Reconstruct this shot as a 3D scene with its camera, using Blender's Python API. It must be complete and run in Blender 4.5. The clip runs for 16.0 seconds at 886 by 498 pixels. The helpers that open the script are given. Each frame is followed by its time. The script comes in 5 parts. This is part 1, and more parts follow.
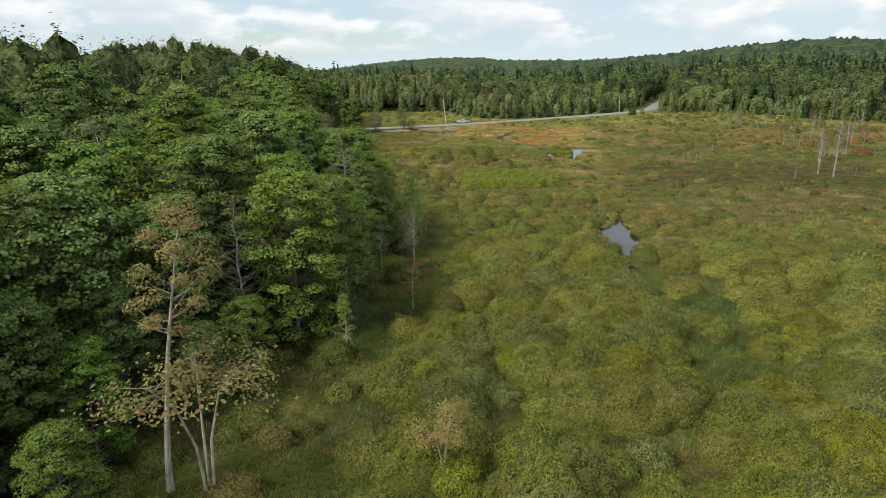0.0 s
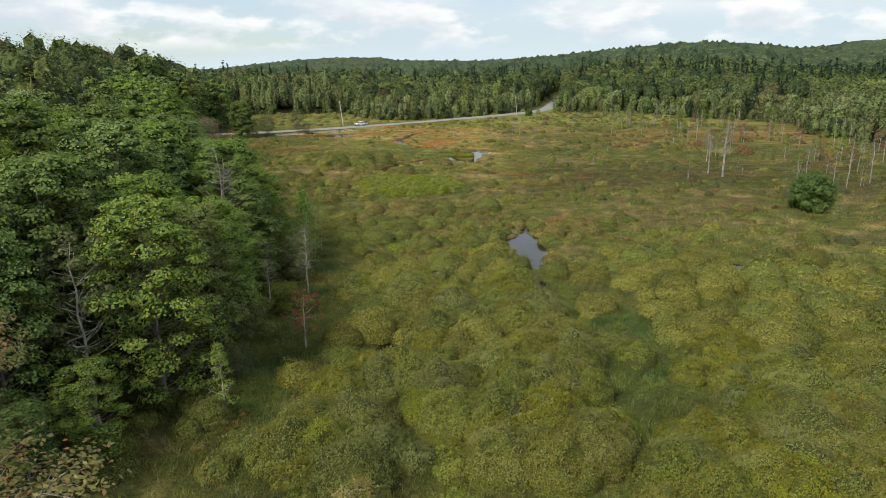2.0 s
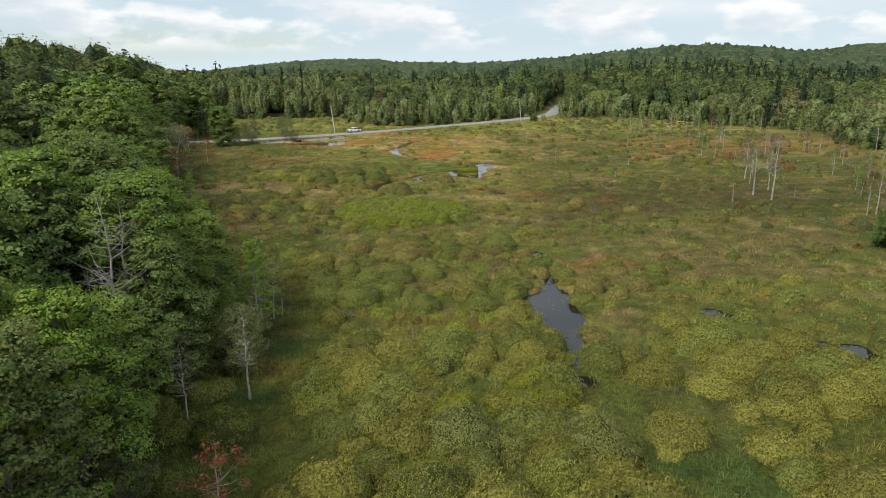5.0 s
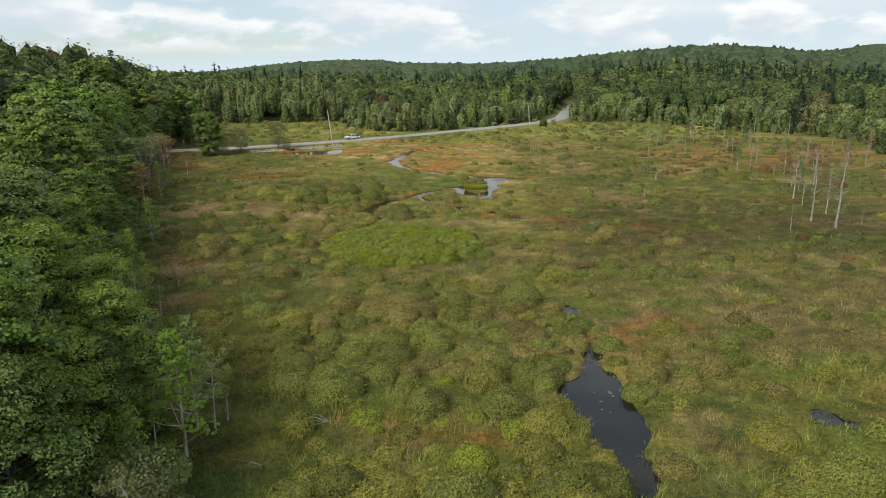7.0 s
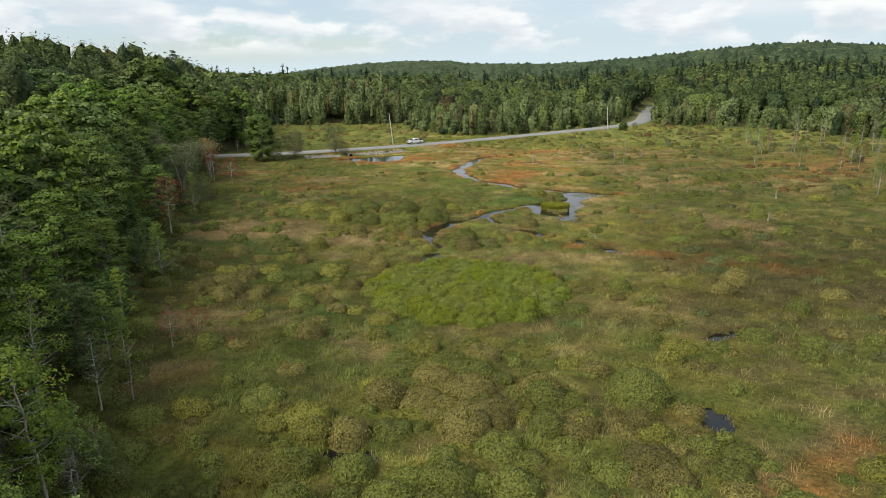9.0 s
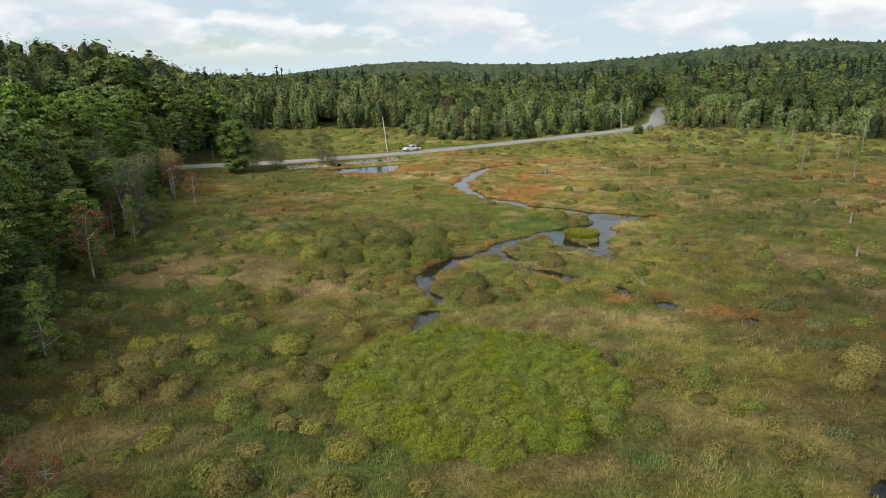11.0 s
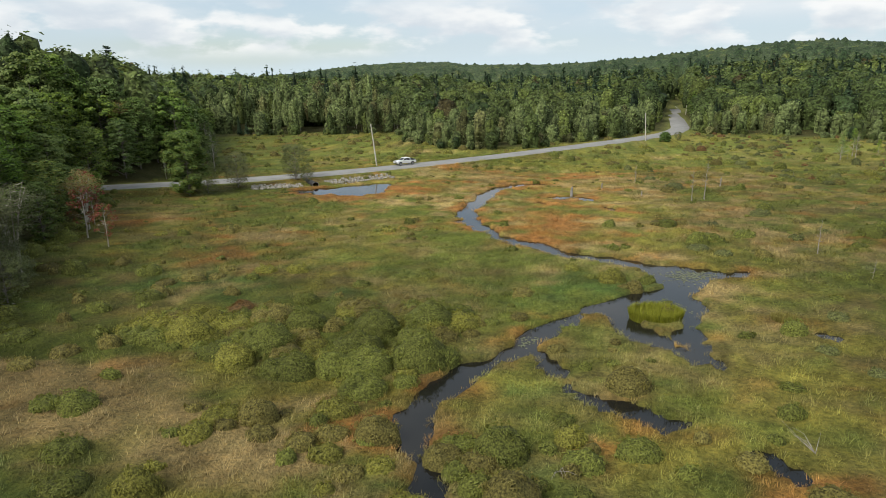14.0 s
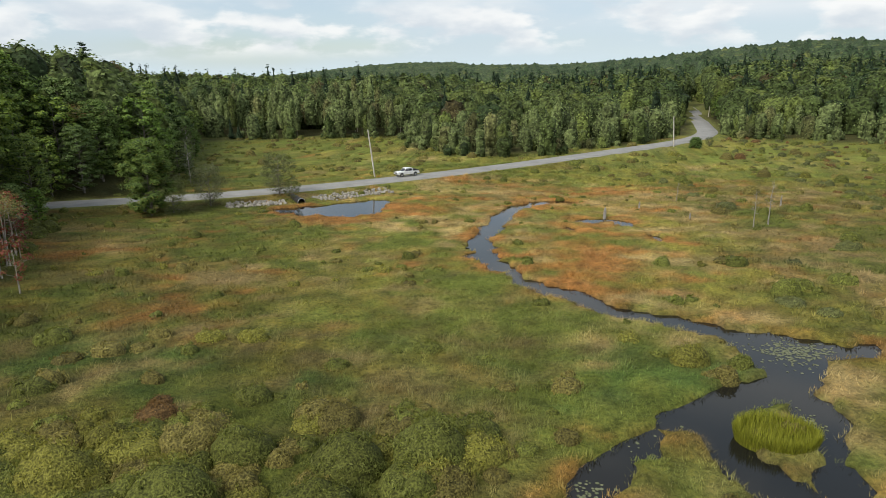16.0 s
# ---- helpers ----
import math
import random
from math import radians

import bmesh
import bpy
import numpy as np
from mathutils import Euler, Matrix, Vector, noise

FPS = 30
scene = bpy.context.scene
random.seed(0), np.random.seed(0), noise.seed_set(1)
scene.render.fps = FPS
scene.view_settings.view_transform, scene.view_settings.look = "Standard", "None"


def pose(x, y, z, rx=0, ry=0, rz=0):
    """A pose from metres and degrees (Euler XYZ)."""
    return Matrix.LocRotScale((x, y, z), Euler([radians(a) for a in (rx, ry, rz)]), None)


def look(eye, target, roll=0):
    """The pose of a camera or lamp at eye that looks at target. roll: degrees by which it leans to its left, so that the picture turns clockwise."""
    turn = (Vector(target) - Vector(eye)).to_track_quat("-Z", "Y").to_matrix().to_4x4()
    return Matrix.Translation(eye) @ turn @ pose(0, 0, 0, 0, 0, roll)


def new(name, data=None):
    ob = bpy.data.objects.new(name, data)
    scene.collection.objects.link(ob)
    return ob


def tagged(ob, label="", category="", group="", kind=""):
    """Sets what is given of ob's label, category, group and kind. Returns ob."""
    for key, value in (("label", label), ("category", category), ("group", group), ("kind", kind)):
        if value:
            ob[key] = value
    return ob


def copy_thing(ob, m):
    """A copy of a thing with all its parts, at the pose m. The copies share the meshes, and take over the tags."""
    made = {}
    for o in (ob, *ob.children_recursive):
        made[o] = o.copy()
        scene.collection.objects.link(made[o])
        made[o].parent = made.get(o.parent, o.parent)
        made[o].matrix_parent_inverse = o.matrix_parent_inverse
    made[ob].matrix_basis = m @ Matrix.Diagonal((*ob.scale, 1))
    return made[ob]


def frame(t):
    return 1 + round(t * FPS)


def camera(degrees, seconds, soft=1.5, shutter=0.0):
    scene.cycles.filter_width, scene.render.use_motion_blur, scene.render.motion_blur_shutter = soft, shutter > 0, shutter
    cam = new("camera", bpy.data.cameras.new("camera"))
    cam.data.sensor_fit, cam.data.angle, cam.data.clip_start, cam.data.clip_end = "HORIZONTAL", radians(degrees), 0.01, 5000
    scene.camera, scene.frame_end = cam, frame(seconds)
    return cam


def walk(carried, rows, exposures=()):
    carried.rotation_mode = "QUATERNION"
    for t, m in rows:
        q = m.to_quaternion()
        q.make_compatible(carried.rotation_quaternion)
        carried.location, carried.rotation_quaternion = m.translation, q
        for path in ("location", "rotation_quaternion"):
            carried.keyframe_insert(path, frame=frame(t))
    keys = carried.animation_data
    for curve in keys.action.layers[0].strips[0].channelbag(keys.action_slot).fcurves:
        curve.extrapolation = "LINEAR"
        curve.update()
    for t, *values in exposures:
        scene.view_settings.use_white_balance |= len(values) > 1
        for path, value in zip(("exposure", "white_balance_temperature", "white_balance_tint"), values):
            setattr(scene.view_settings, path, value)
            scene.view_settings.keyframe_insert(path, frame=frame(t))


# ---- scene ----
cam = camera(70.0, 16.0, soft=0.8)
PATH = [
    (0, (0.863, -32.493, 18.089), (0.55, -30.588, 17.565), -0.8),
    (0.5, (1.031, -31.943, 18.251), (0.909, -30.017, 17.724), -0.7),
    (1, (0.858, -30.883, 18.35), (0.844, -28.953, 17.824), -0.7),
    (1.5, (0.771, -29.098, 18.462), (0.757, -27.168, 17.935), -0.7),
    (2, (0.692, -26.911, 18.495), (0.679, -24.982, 17.967), -0.7),
    (2.5, (0.719, -24.405, 18.507), (0.704, -22.475, 17.981), -0.8),
    (3, (0.696, -21.772, 18.509), (0.682, -19.843, 17.984), -0.8),
    (3.5, (0.685, -18.83, 18.535), (0.67, -16.899, 18.011), -0.8),
    (4, (0.533, -15.568, 18.504), (0.521, -13.638, 17.981), -0.7),
    (6.5, (0.198, 2.253, 19.635), (0.19, 4.184, 19.112), -0.4),
    (7, (0.05, 6.377, 19.632), (0.031, 8.308, 19.111), -0.5),
    (7.5, (-0.161, 10.669, 19.553), (-0.293, 12.596, 19.033), -0.5),
    (8, (-0.491, 15.051, 19.443), (-0.706, 16.971, 18.925), -0.5),
    (8.5, (-0.885, 19.389, 19.316), (-1.105, 21.308, 18.798), -0.6),
    (9, (-1.318, 23.774, 19.241), (-1.537, 25.693, 18.725), -0.7),
    (11.5, (-3.929, 47.21, 18.994), (-4.149, 49.131, 18.481), -1.0),
    (12, (-4.469, 51.635, 19.029), (-4.688, 53.556, 18.516), -0.9),
    (12.5, (-5.112, 56.115, 19.086), (-5.329, 58.035, 18.572), -0.8),
    (13, (-5.651, 60.734, 19.022), (-5.868, 62.655, 18.509), -0.9),
    (13.5, (-6.183, 65.404, 18.953), (-6.398, 67.325, 18.442), -1.0),
    (14, (-6.691, 70.076, 18.926), (-6.906, 71.998, 18.415), -1.0),
    (14.5, (-7.298, 74.799, 18.881), (-7.509, 76.72, 18.369), -0.9),
    (15, (-7.842, 79.428, 18.891), (-8.053, 81.349, 18.377), -0.8),
    (15.5, (-8.458, 83.93, 18.876), (-8.672, 85.852, 18.364), -0.8),
    (16, (-8.785, 88.055, 18.843), (-9.019, 89.975, 18.333), -1.0),
]
walk(cam, [(t, look(eye, target, roll)) for t, eye, target, roll in PATH], [(0, 0.70), (8, 0.67), (16, 0.61)])

# ---- world, sun ----
SUN_EL, SUN_AZ = radians(44), radians(224)   # azimuth clockwise from +y
world = bpy.data.worlds.new("sky")
scene.world = world
world.use_nodes = True


def build_sky():
    nt = world.node_tree
    N, L = nt.nodes, nt.links
    N.clear()
    out, bg = N.new("ShaderNodeOutputWorld"), N.new("ShaderNodeBackground")
    sky = N.new("ShaderNodeTexSky")
    sky.sky_type, sky.sun_disc, sky.sun_elevation, sky.sun_rotation = "NISHITA", False, SUN_EL, SUN_AZ
    scl = N.new("ShaderNodeVectorMath"); scl.operation = "SCALE"; scl.inputs["Scale"].default_value = 0.09
    L.new(sky.outputs[0], scl.inputs[0])
    tc, sep = N.new("ShaderNodeTexCoord"), N.new("ShaderNodeSeparateXYZ")
    L.new(tc.outputs["Generated"], sep.inputs[0])
    def cloud(scale, detail, lo, hi, off, stretch):
        mp = N.new("ShaderNodeMapping"); mp.inputs["Location"].default_value = off; mp.inputs["Scale"].default_value = stretch
        L.new(tc.outputs["Generated"], mp.inputs[0])
        no = N.new("ShaderNodeTexNoise"); no.inputs["Scale"].default_value = scale; no.inputs["Detail"].default_value = detail
        no.inputs["Roughness"].default_value = 0.5
        L.new(mp.outputs[0], no.inputs["Vector"])
        return ramp(no.outputs[0], lo, hi)
    def ramp(value, lo, hi, a=0.0, b=1.0):
        r = N.new("ShaderNodeMapRange"); r.interpolation_type = "SMOOTHSTEP"
        for key, v in (("From Min", lo), ("From Max", hi), ("To Min", a), ("To Max", b)):
            r.inputs[key].default_value = v
        L.new(value, r.inputs["Value"])
        return r.outputs[0]
    def both(p, q):
        m = N.new("ShaderNodeMath"); m.operation = "MULTIPLY"
        L.new(p, m.inputs[0]); L.new(q, m.inputs[1])
        return m.outputs[0]
    def mix(fac, a, b):
        m = N.new("ShaderNodeMix"); m.data_type = "RGBA"
        L.new(fac, m.inputs["Factor"])
        for sock, v in ((m.inputs["A"], a), (m.inputs["B"], b)):
            if isinstance(v, tuple): sock.default_value = v
            else: L.new(v, sock)
        return m.outputs["Result"]
    def times(f, k):
        m = N.new("ShaderNodeMath"); m.operation = "MULTIPLY"; m.inputs[1].default_value = k
        L.new(f, m.inputs[0])
        return m.outputs[0]
    z = sep.outputs["Z"]
    # a thin veil, a soft high sheet, and rows of small flat-based clouds low down
    veil = both(cloud(1.6, 4, 0.22, 0.55, (3.1, 0.4, 1.0), (1, 1, 4)), ramp(z, 0.30, 0.70, 1.0, 0.55))
    sheet = both(cloud(3.4, 7, 0.40, 0.60, (0.6, 2.2, 0.3), (1, 1, 4.5)), ramp(z, 0.060, 0.100))
    shade = cloud(5.5, 6, 0.42, 0.68, (4.2, 1.1, 0.7), (1, 1, 4))
    row = both(ramp(z, 0.030, 0.056), ramp(z, 0.125, 0.085, 0.35, 1.0))
    puff = both(cloud(8.0, 8, 0.46, 0.56, (7.3, 2.1, 0.0), (1, 1, 2.6)), row)
    above = cloud(8.0, 8, 0.42, 0.66, (7.3, 2.1, 0.045), (1, 1, 2.6))
    c = mix(times(veil, 0.82), scl.outputs[0], (0.40, 0.475, 0.535, 1))
    c = mix(times(sheet, 0.85), c, mix(times(shade, 0.6), (0.535, 0.565, 0.585, 1), (0.43, 0.475, 0.515, 1)))
    c = mix(times(puff, 0.8), c, mix(above, (0.655, 0.655, 0.645, 1), (0.44, 0.48, 0.52, 1)))
    # pale band low over the hills
    c = mix(times(ramp(z, 0.060, 0.005), 0.9), c, (0.44, 0.535, 0.59, 1))
    L.new(c, bg.inputs[0]); bg.inputs[1].default_value = 1.0
    L.new(bg.outputs[0], out.inputs[0])


build_sky()
sun = new("sun", bpy.data.lights.new("sun", "SUN"))
sun.data.energy, sun.data.angle, sun.data.color = 2.55, radians(28), (1.0, 0.95, 0.84)
sun.matrix_world = look((0, 0, 60), (-math.sin(SUN_AZ) * math.cos(SUN_EL), -math.cos(SUN_AZ) * math.cos(SUN_EL), 60 - math.sin(SUN_EL)))

# ---- small tools ----
RNG = np.random.default_rng(7)


def hash2(ix, iy, seed):
    h = (ix.astype(np.int64) * 374761393 + iy.astype(np.int64) * 668265263 + seed * 974711) & 0x7FFFFFFF
    h = ((h ^ (h >> 13)) * 1274126177) & 0x7FFFFFFF
    return ((h ^ (h >> 16)) & 0xFFFF) / 65535.0


def vnoise(x, y, seed=0):
    """Smooth value noise, 0 to 1."""
    x, y = np.asarray(x, float), np.asarray(y, float)
    ix, iy = np.floor(x), np.floor(y)
    fx, fy = x - ix, y - iy
    fx, fy = fx * fx * (3 - 2 * fx), fy * fy * (3 - 2 * fy)
    a, b = hash2(ix, iy, seed), hash2(ix + 1, iy, seed)
    c, d = hash2(ix, iy + 1, seed), hash2(ix + 1, iy + 1, seed)
    return (a + (b - a) * fx) * (1 - fy) + (c + (d - c) * fx) * fy


def fbm(x, y, seed=0, octaves=3):
    x, y = np.asarray(x, float), np.asarray(y, float)
    s, w, t = 0.0, 0.5, 0.0
    for k in range(octaves):
        s, t = s + w * vnoise(x * 2**k + 13.7 * k, y * 2**k - 7.1 * k, seed + k), t + w
        w *= 0.5
    return s / t


def step(v, lo, hi):
    u = np.clip((np.asarray(v, float) - lo) / (hi - lo), 0, 1)
    return u * u * (3 - 2 * u)


def mesh_from(name, V, F, mat=None, smooth=False, tint=None):
    """A mesh from arrays: V (n,3), F (m,k) with k corners a face. tint: a colour a vertex."""
    V, F = np.asarray(V, np.float32), np.asarray(F, np.int32)
    me = bpy.data.meshes.new(name)
    me.vertices.add(len(V)); me.vertices.foreach_set("co", V.ravel())
    k = F.shape[1]
    me.loops.add(F.size); me.loops.foreach_set("vertex_index", F.ravel())
    me.polygons.add(len(F)); me.polygons.foreach_set("loop_start", np.arange(0, F.size, k, dtype=np.int32))
    if smooth:
        me.polygons.foreach_set("use_smooth", np.ones(len(F), bool))
    if tint is not None:
        at = me.attributes.new("tint", "FLOAT_COLOR", "POINT")
        at.data.foreach_set("color", np.c_[tint, np.ones(len(V))].astype(np.float32).ravel())
    me.update(calc_edges=True)
    if mat:
        me.materials.append(mat)
    return me


def part(name, bm, material, parent=None, label=""):
    """A bmesh, or a ready mesh, as one object under a thing or part."""
    if isinstance(bm, bpy.types.Mesh):
        me = bm
    else:
        me = bpy.data.meshes.new(name)
        bm.to_mesh(me); bm.free()
        me.materials.append(material)
    ob = new(name, me)
    if parent:
        ob.parent = parent
    if label:
        tagged(ob, label)
    return ob


def empty(name, m):
    ob = new(name)
    ob.empty_display_size = 0.2
    ob.matrix_basis = m
    return ob


def place(x, y, z, turn=0.0, size=1.0, tilt=0.0):
    return Matrix.LocRotScale((x, y, z), Euler((radians(tilt), 0, radians(turn))), (size,) * 3)


class Shape:
    """Collects tubes of four-cornered faces."""
    def __init__(self):
        self.V, self.F = [], []

    def tube(self, pts, radii, sides=5):
        pts = [Vector(p) for p in pts]
        base = len(self.V)
        for i, p in enumerate(pts):
            d = (pts[min(i + 1, len(pts) - 1)] - pts[max(i - 1, 0)]).normalized()
            a = d.orthogonal().normalized() if i == 0 else (a - d * a.dot(d)).normalized()
            b = d.cross(a)
            for k in range(sides):
                w = 2 * math.pi * k / sides
                self.V.append(tuple(p + (a * math.cos(w) + b * math.sin(w)) * radii[i]))
        for i in range(len(pts) - 1):
            for k in range(sides):
                q = base + i * sides
                self.F.append((q + k, q + (k + 1) % sides, q + sides + (k + 1) % sides, q + sides + k))
        return self

    def mesh(self, name, mat):
        return mesh_from(name, self.V, self.F, mat, smooth=True)


def leaf_cards(P, nrm, length, width, rng, droop=0.0):
    """Pointed leaf blades at P (n,3), facing nrm."""
    n = len(P)
    nrm = nrm / (np.linalg.norm(nrm, axis=1, keepdims=True) + 1e-9)
    r = rng.normal(size=(n, 3)); r[:, 2] -= droop
    u = np.cross(nrm, np.cross(r, nrm)); u /= np.linalg.norm(u, axis=1, keepdims=True) + 1e-9
    v = np.cross(nrm, u)
    s = rng.uniform(0.65, 1.25, (n, 1))
    ln, wd = length * s * 0.5, width * s * 0.5
    V = np.stack([P - u * ln, P + v * wd + nrm * wd * 0.25, P + u * ln, P - v * wd + nrm * wd * 0.25], 1).reshape(-1, 3)
    return V, np.arange(4 * n).reshape(-1, 4)


# ---- materials ----
def material(name, rough=0.8, metal=0.0):
    m = bpy.data.materials.new(name)
    m.use_nodes = True
    b = m.node_tree.nodes["Principled BSDF"]
    b.inputs["Roughness"].default_value, b.inputs["Metallic"].default_value = rough, metal
    return m, m.node_tree.nodes, m.node_tree.links, b


def colour_noise(N, L, cols, scale, detail=4.0, vec=None, lo=0.3, hi=0.7):
    """A ramp of colours over noise at a size given in 1/metres."""
    if vec is None:
        vec = N.new("ShaderNodeNewGeometry").outputs["Position"]
    no = N.new("ShaderNodeTexNoise"); no.inputs["Scale"].default_value, no.inputs["Detail"].default_value = scale, detail
    L.new(vec, no.inputs["Vector"])
    r = N.new("ShaderNodeValToRGB")
    while len(r.color_ramp.elements) < len(cols):
        r.color_ramp.elements.new(0.5)
    for i, c in enumerate(cols):
        r.color_ramp.elements[i].position = lo + (hi - lo) * i / max(1, len(cols) - 1)
        r.color_ramp.elements[i].color = (*c, 1)
    L.new(no.outputs[0], r.inputs[0])
    return r.outputs[0]


def bump(N, L, b, scale, dist, detail=5.0, strength=0.8):
    geo = N.new("ShaderNodeNewGeometry")
    no = N.new("ShaderNodeTexNoise"); no.inputs["Scale"].default_value, no.inputs["Detail"].default_value = scale, detail
    L.new(geo.outputs["Position"], no.inputs["Vector"])
    bp = N.new("ShaderNodeBump"); bp.inputs["Distance"].default_value, bp.inputs["Strength"].default_value = dist, strength
    L.new(no.outputs[0], bp.inputs["Height"]); L.new(bp.outputs[0], b.inputs["Normal"])


def mixcol(N, L, fac, a, b, mode="MIX"):
    m = N.new("ShaderNodeMix"); m.data_type, m.blend_type = "RGBA", mode
    for sock, v in ((m.inputs["Factor"], fac), (m.inputs["A"], a), (m.inputs["B"], b)):
        if isinstance(v, (tuple, float, int)): sock.default_value = v if not isinstance(v, tuple) else (*v, 1)[:4]
        else: L.new(v, sock)
    return m.outputs["Result"]


def leaf_material(name, dark, light, odd=None, odd_share=0.0, tinted=False, through_light=0.38, value=0.22):
    """Foliage: each blade differs, each plant differs, light passes through."""
    m, N, L, b = material(name, 0.62)
    geo, info = N.new("ShaderNodeNewGeometry"), N.new("ShaderNodeObjectInfo")
    even = N.new("ShaderNodeMapRange"); even.inputs["To Min"].default_value, even.inputs["To Max"].default_value = 0.2, 0.8
    L.new(geo.outputs["Random Per Island"], even.inputs["Value"])
    isl = even.outputs[0]
    if tinted:
        at = N.new("ShaderNodeAttribute"); at.attribute_name = "tint"
        lift = mixcol(N, L, isl, (0.72, 0.72, 0.72), (1.28, 1.28, 1.25))
        c = mixcol(N, L, 1.0, at.outputs["Color"], lift, "MULTIPLY")
    else:
        c = mixcol(N, L, isl, dark, light)
        if odd:
            lt = N.new("ShaderNodeMath"); lt.operation = "LESS_THAN"; lt.inputs[1].default_value = odd_share
            fr = N.new("ShaderNodeMath"); fr.operation = "FRACT"
            mu = N.new("ShaderNodeMath"); mu.operation = "MULTIPLY"; mu.inputs[1].default_value = 37.7
            L.new(isl, mu.inputs[0]); L.new(mu.outputs[0], fr.inputs[0]); L.new(fr.outputs[0], lt.inputs[0])
            c = mixcol(N, L, lt.outputs[0], c, odd)
        hs = N.new("ShaderNodeHueSaturation")
        for key, lo, hi, k in (("Hue", 0.482, 0.512, 1.0), ("Value", 1 - value, 1 + value, 7.3), ("Saturation", 0.85, 1.1, 3.1)):
            mu = N.new("ShaderNodeMath"); mu.operation = "MULTIPLY"; mu.inputs[1].default_value = k
            fr = N.new("ShaderNodeMath"); fr.operation = "FRACT"
            mr = N.new("ShaderNodeMapRange"); mr.inputs["To Min"].default_value, mr.inputs["To Max"].default_value = lo, hi
            L.new(info.outputs["Random"], mu.inputs[0]); L.new(mu.outputs[0], fr.inputs[0]); L.new(fr.outputs[0], mr.inputs["Value"])
            L.new(mr.outputs[0], hs.inputs[key])
        L.new(c, hs.inputs["Color"])
        c = hs.outputs[0]
    L.new(c, b.inputs["Base Color"])
    b.inputs["Specular IOR Level"].default_value = 0.3
    tr, mx = N.new("ShaderNodeBsdfTranslucent"), N.new("ShaderNodeMixShader")
    L.new(c, tr.inputs[0]); mx.inputs[0].default_value = through_light
    L.new(b.outputs[0], mx.inputs[1]); L.new(tr.outputs[0], mx.inputs[2])
    L.new(mx.outputs[0], N["Material Output"].inputs[0])
    return m


def bark_material(name, cols, scale=6.0):
    m, N, L, b = material(name, 0.9)
    tc = N.new("ShaderNodeTexCoord")
    mp = N.new("ShaderNodeMapping"); mp.inputs["Scale"].default_value = (1, 1, 0.35)
    L.new(tc.outputs["Object"], mp.inputs[0])
    c = colour_noise(N, L, cols, scale, 6, mp.outputs[0])
    L.new(c, b.inputs["Base Color"])
    bump(N, L, b, 14, 0.03)
    return m


LEAF = leaf_material("leaf_green", (0.078, 0.140, 0.026), (0.245, 0.335, 0.066))
LEAF_LIGHT = leaf_material("leaf_light", (0.098, 0.165, 0.027), (0.265, 0.340, 0.062), (0.30, 0.24, 0.04), 0.03)
LEAF_DARK = leaf_material("leaf_dark", (0.044, 0.086, 0.021), (0.140, 0.205, 0.050))
LEAF_RUST = leaf_material("leaf_rust", (0.17, 0.15, 0.03), (0.36, 0.31, 0.08), (0.36, 0.15, 0.04), 0.16)
LEAF_RED = leaf_material("leaf_red", (0.14, 0.04, 0.028), (0.30, 0.09, 0.055), (0.15, 0.13, 0.03), 0.3)
LEAF_GREY = leaf_material("leaf_grey_green", (0.07, 0.09, 0.030), (0.18, 0.20, 0.075))
NEEDLE = leaf_material("needles", (0.024, 0.050, 0.022), (0.070, 0.115, 0.045))
SHRUB_Y = leaf_material("shrub_yellow_green", (0.125, 0.148, 0.023), (0.331, 0.336, 0.055), (0.30, 0.17, 0.03), 0.05, value=0.15)
SHRUB_G = leaf_material("shrub_green", (0.116, 0.142, 0.028), (0.290, 0.307, 0.064), (0.2, 0.15, 0.03), 0.06, value=0.15)
SHRUB_B = leaf_material("shrub_bright", (0.146, 0.187, 0.022), (0.340, 0.379, 0.046), value=0.1)
SHRUB_O = leaf_material("shrub_olive", (0.116, 0.116, 0.030), (0.302, 0.261, 0.072), (0.26, 0.13, 0.05), 0.1, value=0.2)
SHRUB_R = leaf_material("shrub_rust", (0.13, 0.075, 0.020), (0.31, 0.175, 0.045), (0.18, 0.16, 0.04), 0.3)
STUFF = leaf_material("woodland", (0, 0, 0), (0, 0, 0), tinted=True)
GRASS = leaf_material("grass_blades", (0, 0, 0), (0, 0, 0), tinted=True, through_light=0.35)
BARK = bark_material("bark", [(0.07, 0.055, 0.042), (0.15, 0.13, 0.11), (0.24, 0.22, 0.19)])
BARK_PALE = bark_material("pale_bark", [(0.16, 0.13, 0.10), (0.34, 0.31, 0.26), (0.50, 0.47, 0.41)], 4)
DEADWOOD = bark_material("dead_wood", [(0.15, 0.135, 0.12), (0.25, 0.23, 0.205), (0.36, 0.335, 0.30)], 4)


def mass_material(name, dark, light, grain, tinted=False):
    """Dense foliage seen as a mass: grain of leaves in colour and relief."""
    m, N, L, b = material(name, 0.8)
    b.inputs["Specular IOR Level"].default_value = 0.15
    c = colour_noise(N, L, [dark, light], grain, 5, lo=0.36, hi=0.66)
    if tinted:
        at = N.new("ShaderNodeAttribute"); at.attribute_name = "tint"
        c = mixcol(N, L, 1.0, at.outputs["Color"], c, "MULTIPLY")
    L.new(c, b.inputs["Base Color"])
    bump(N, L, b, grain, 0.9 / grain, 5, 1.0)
    return m


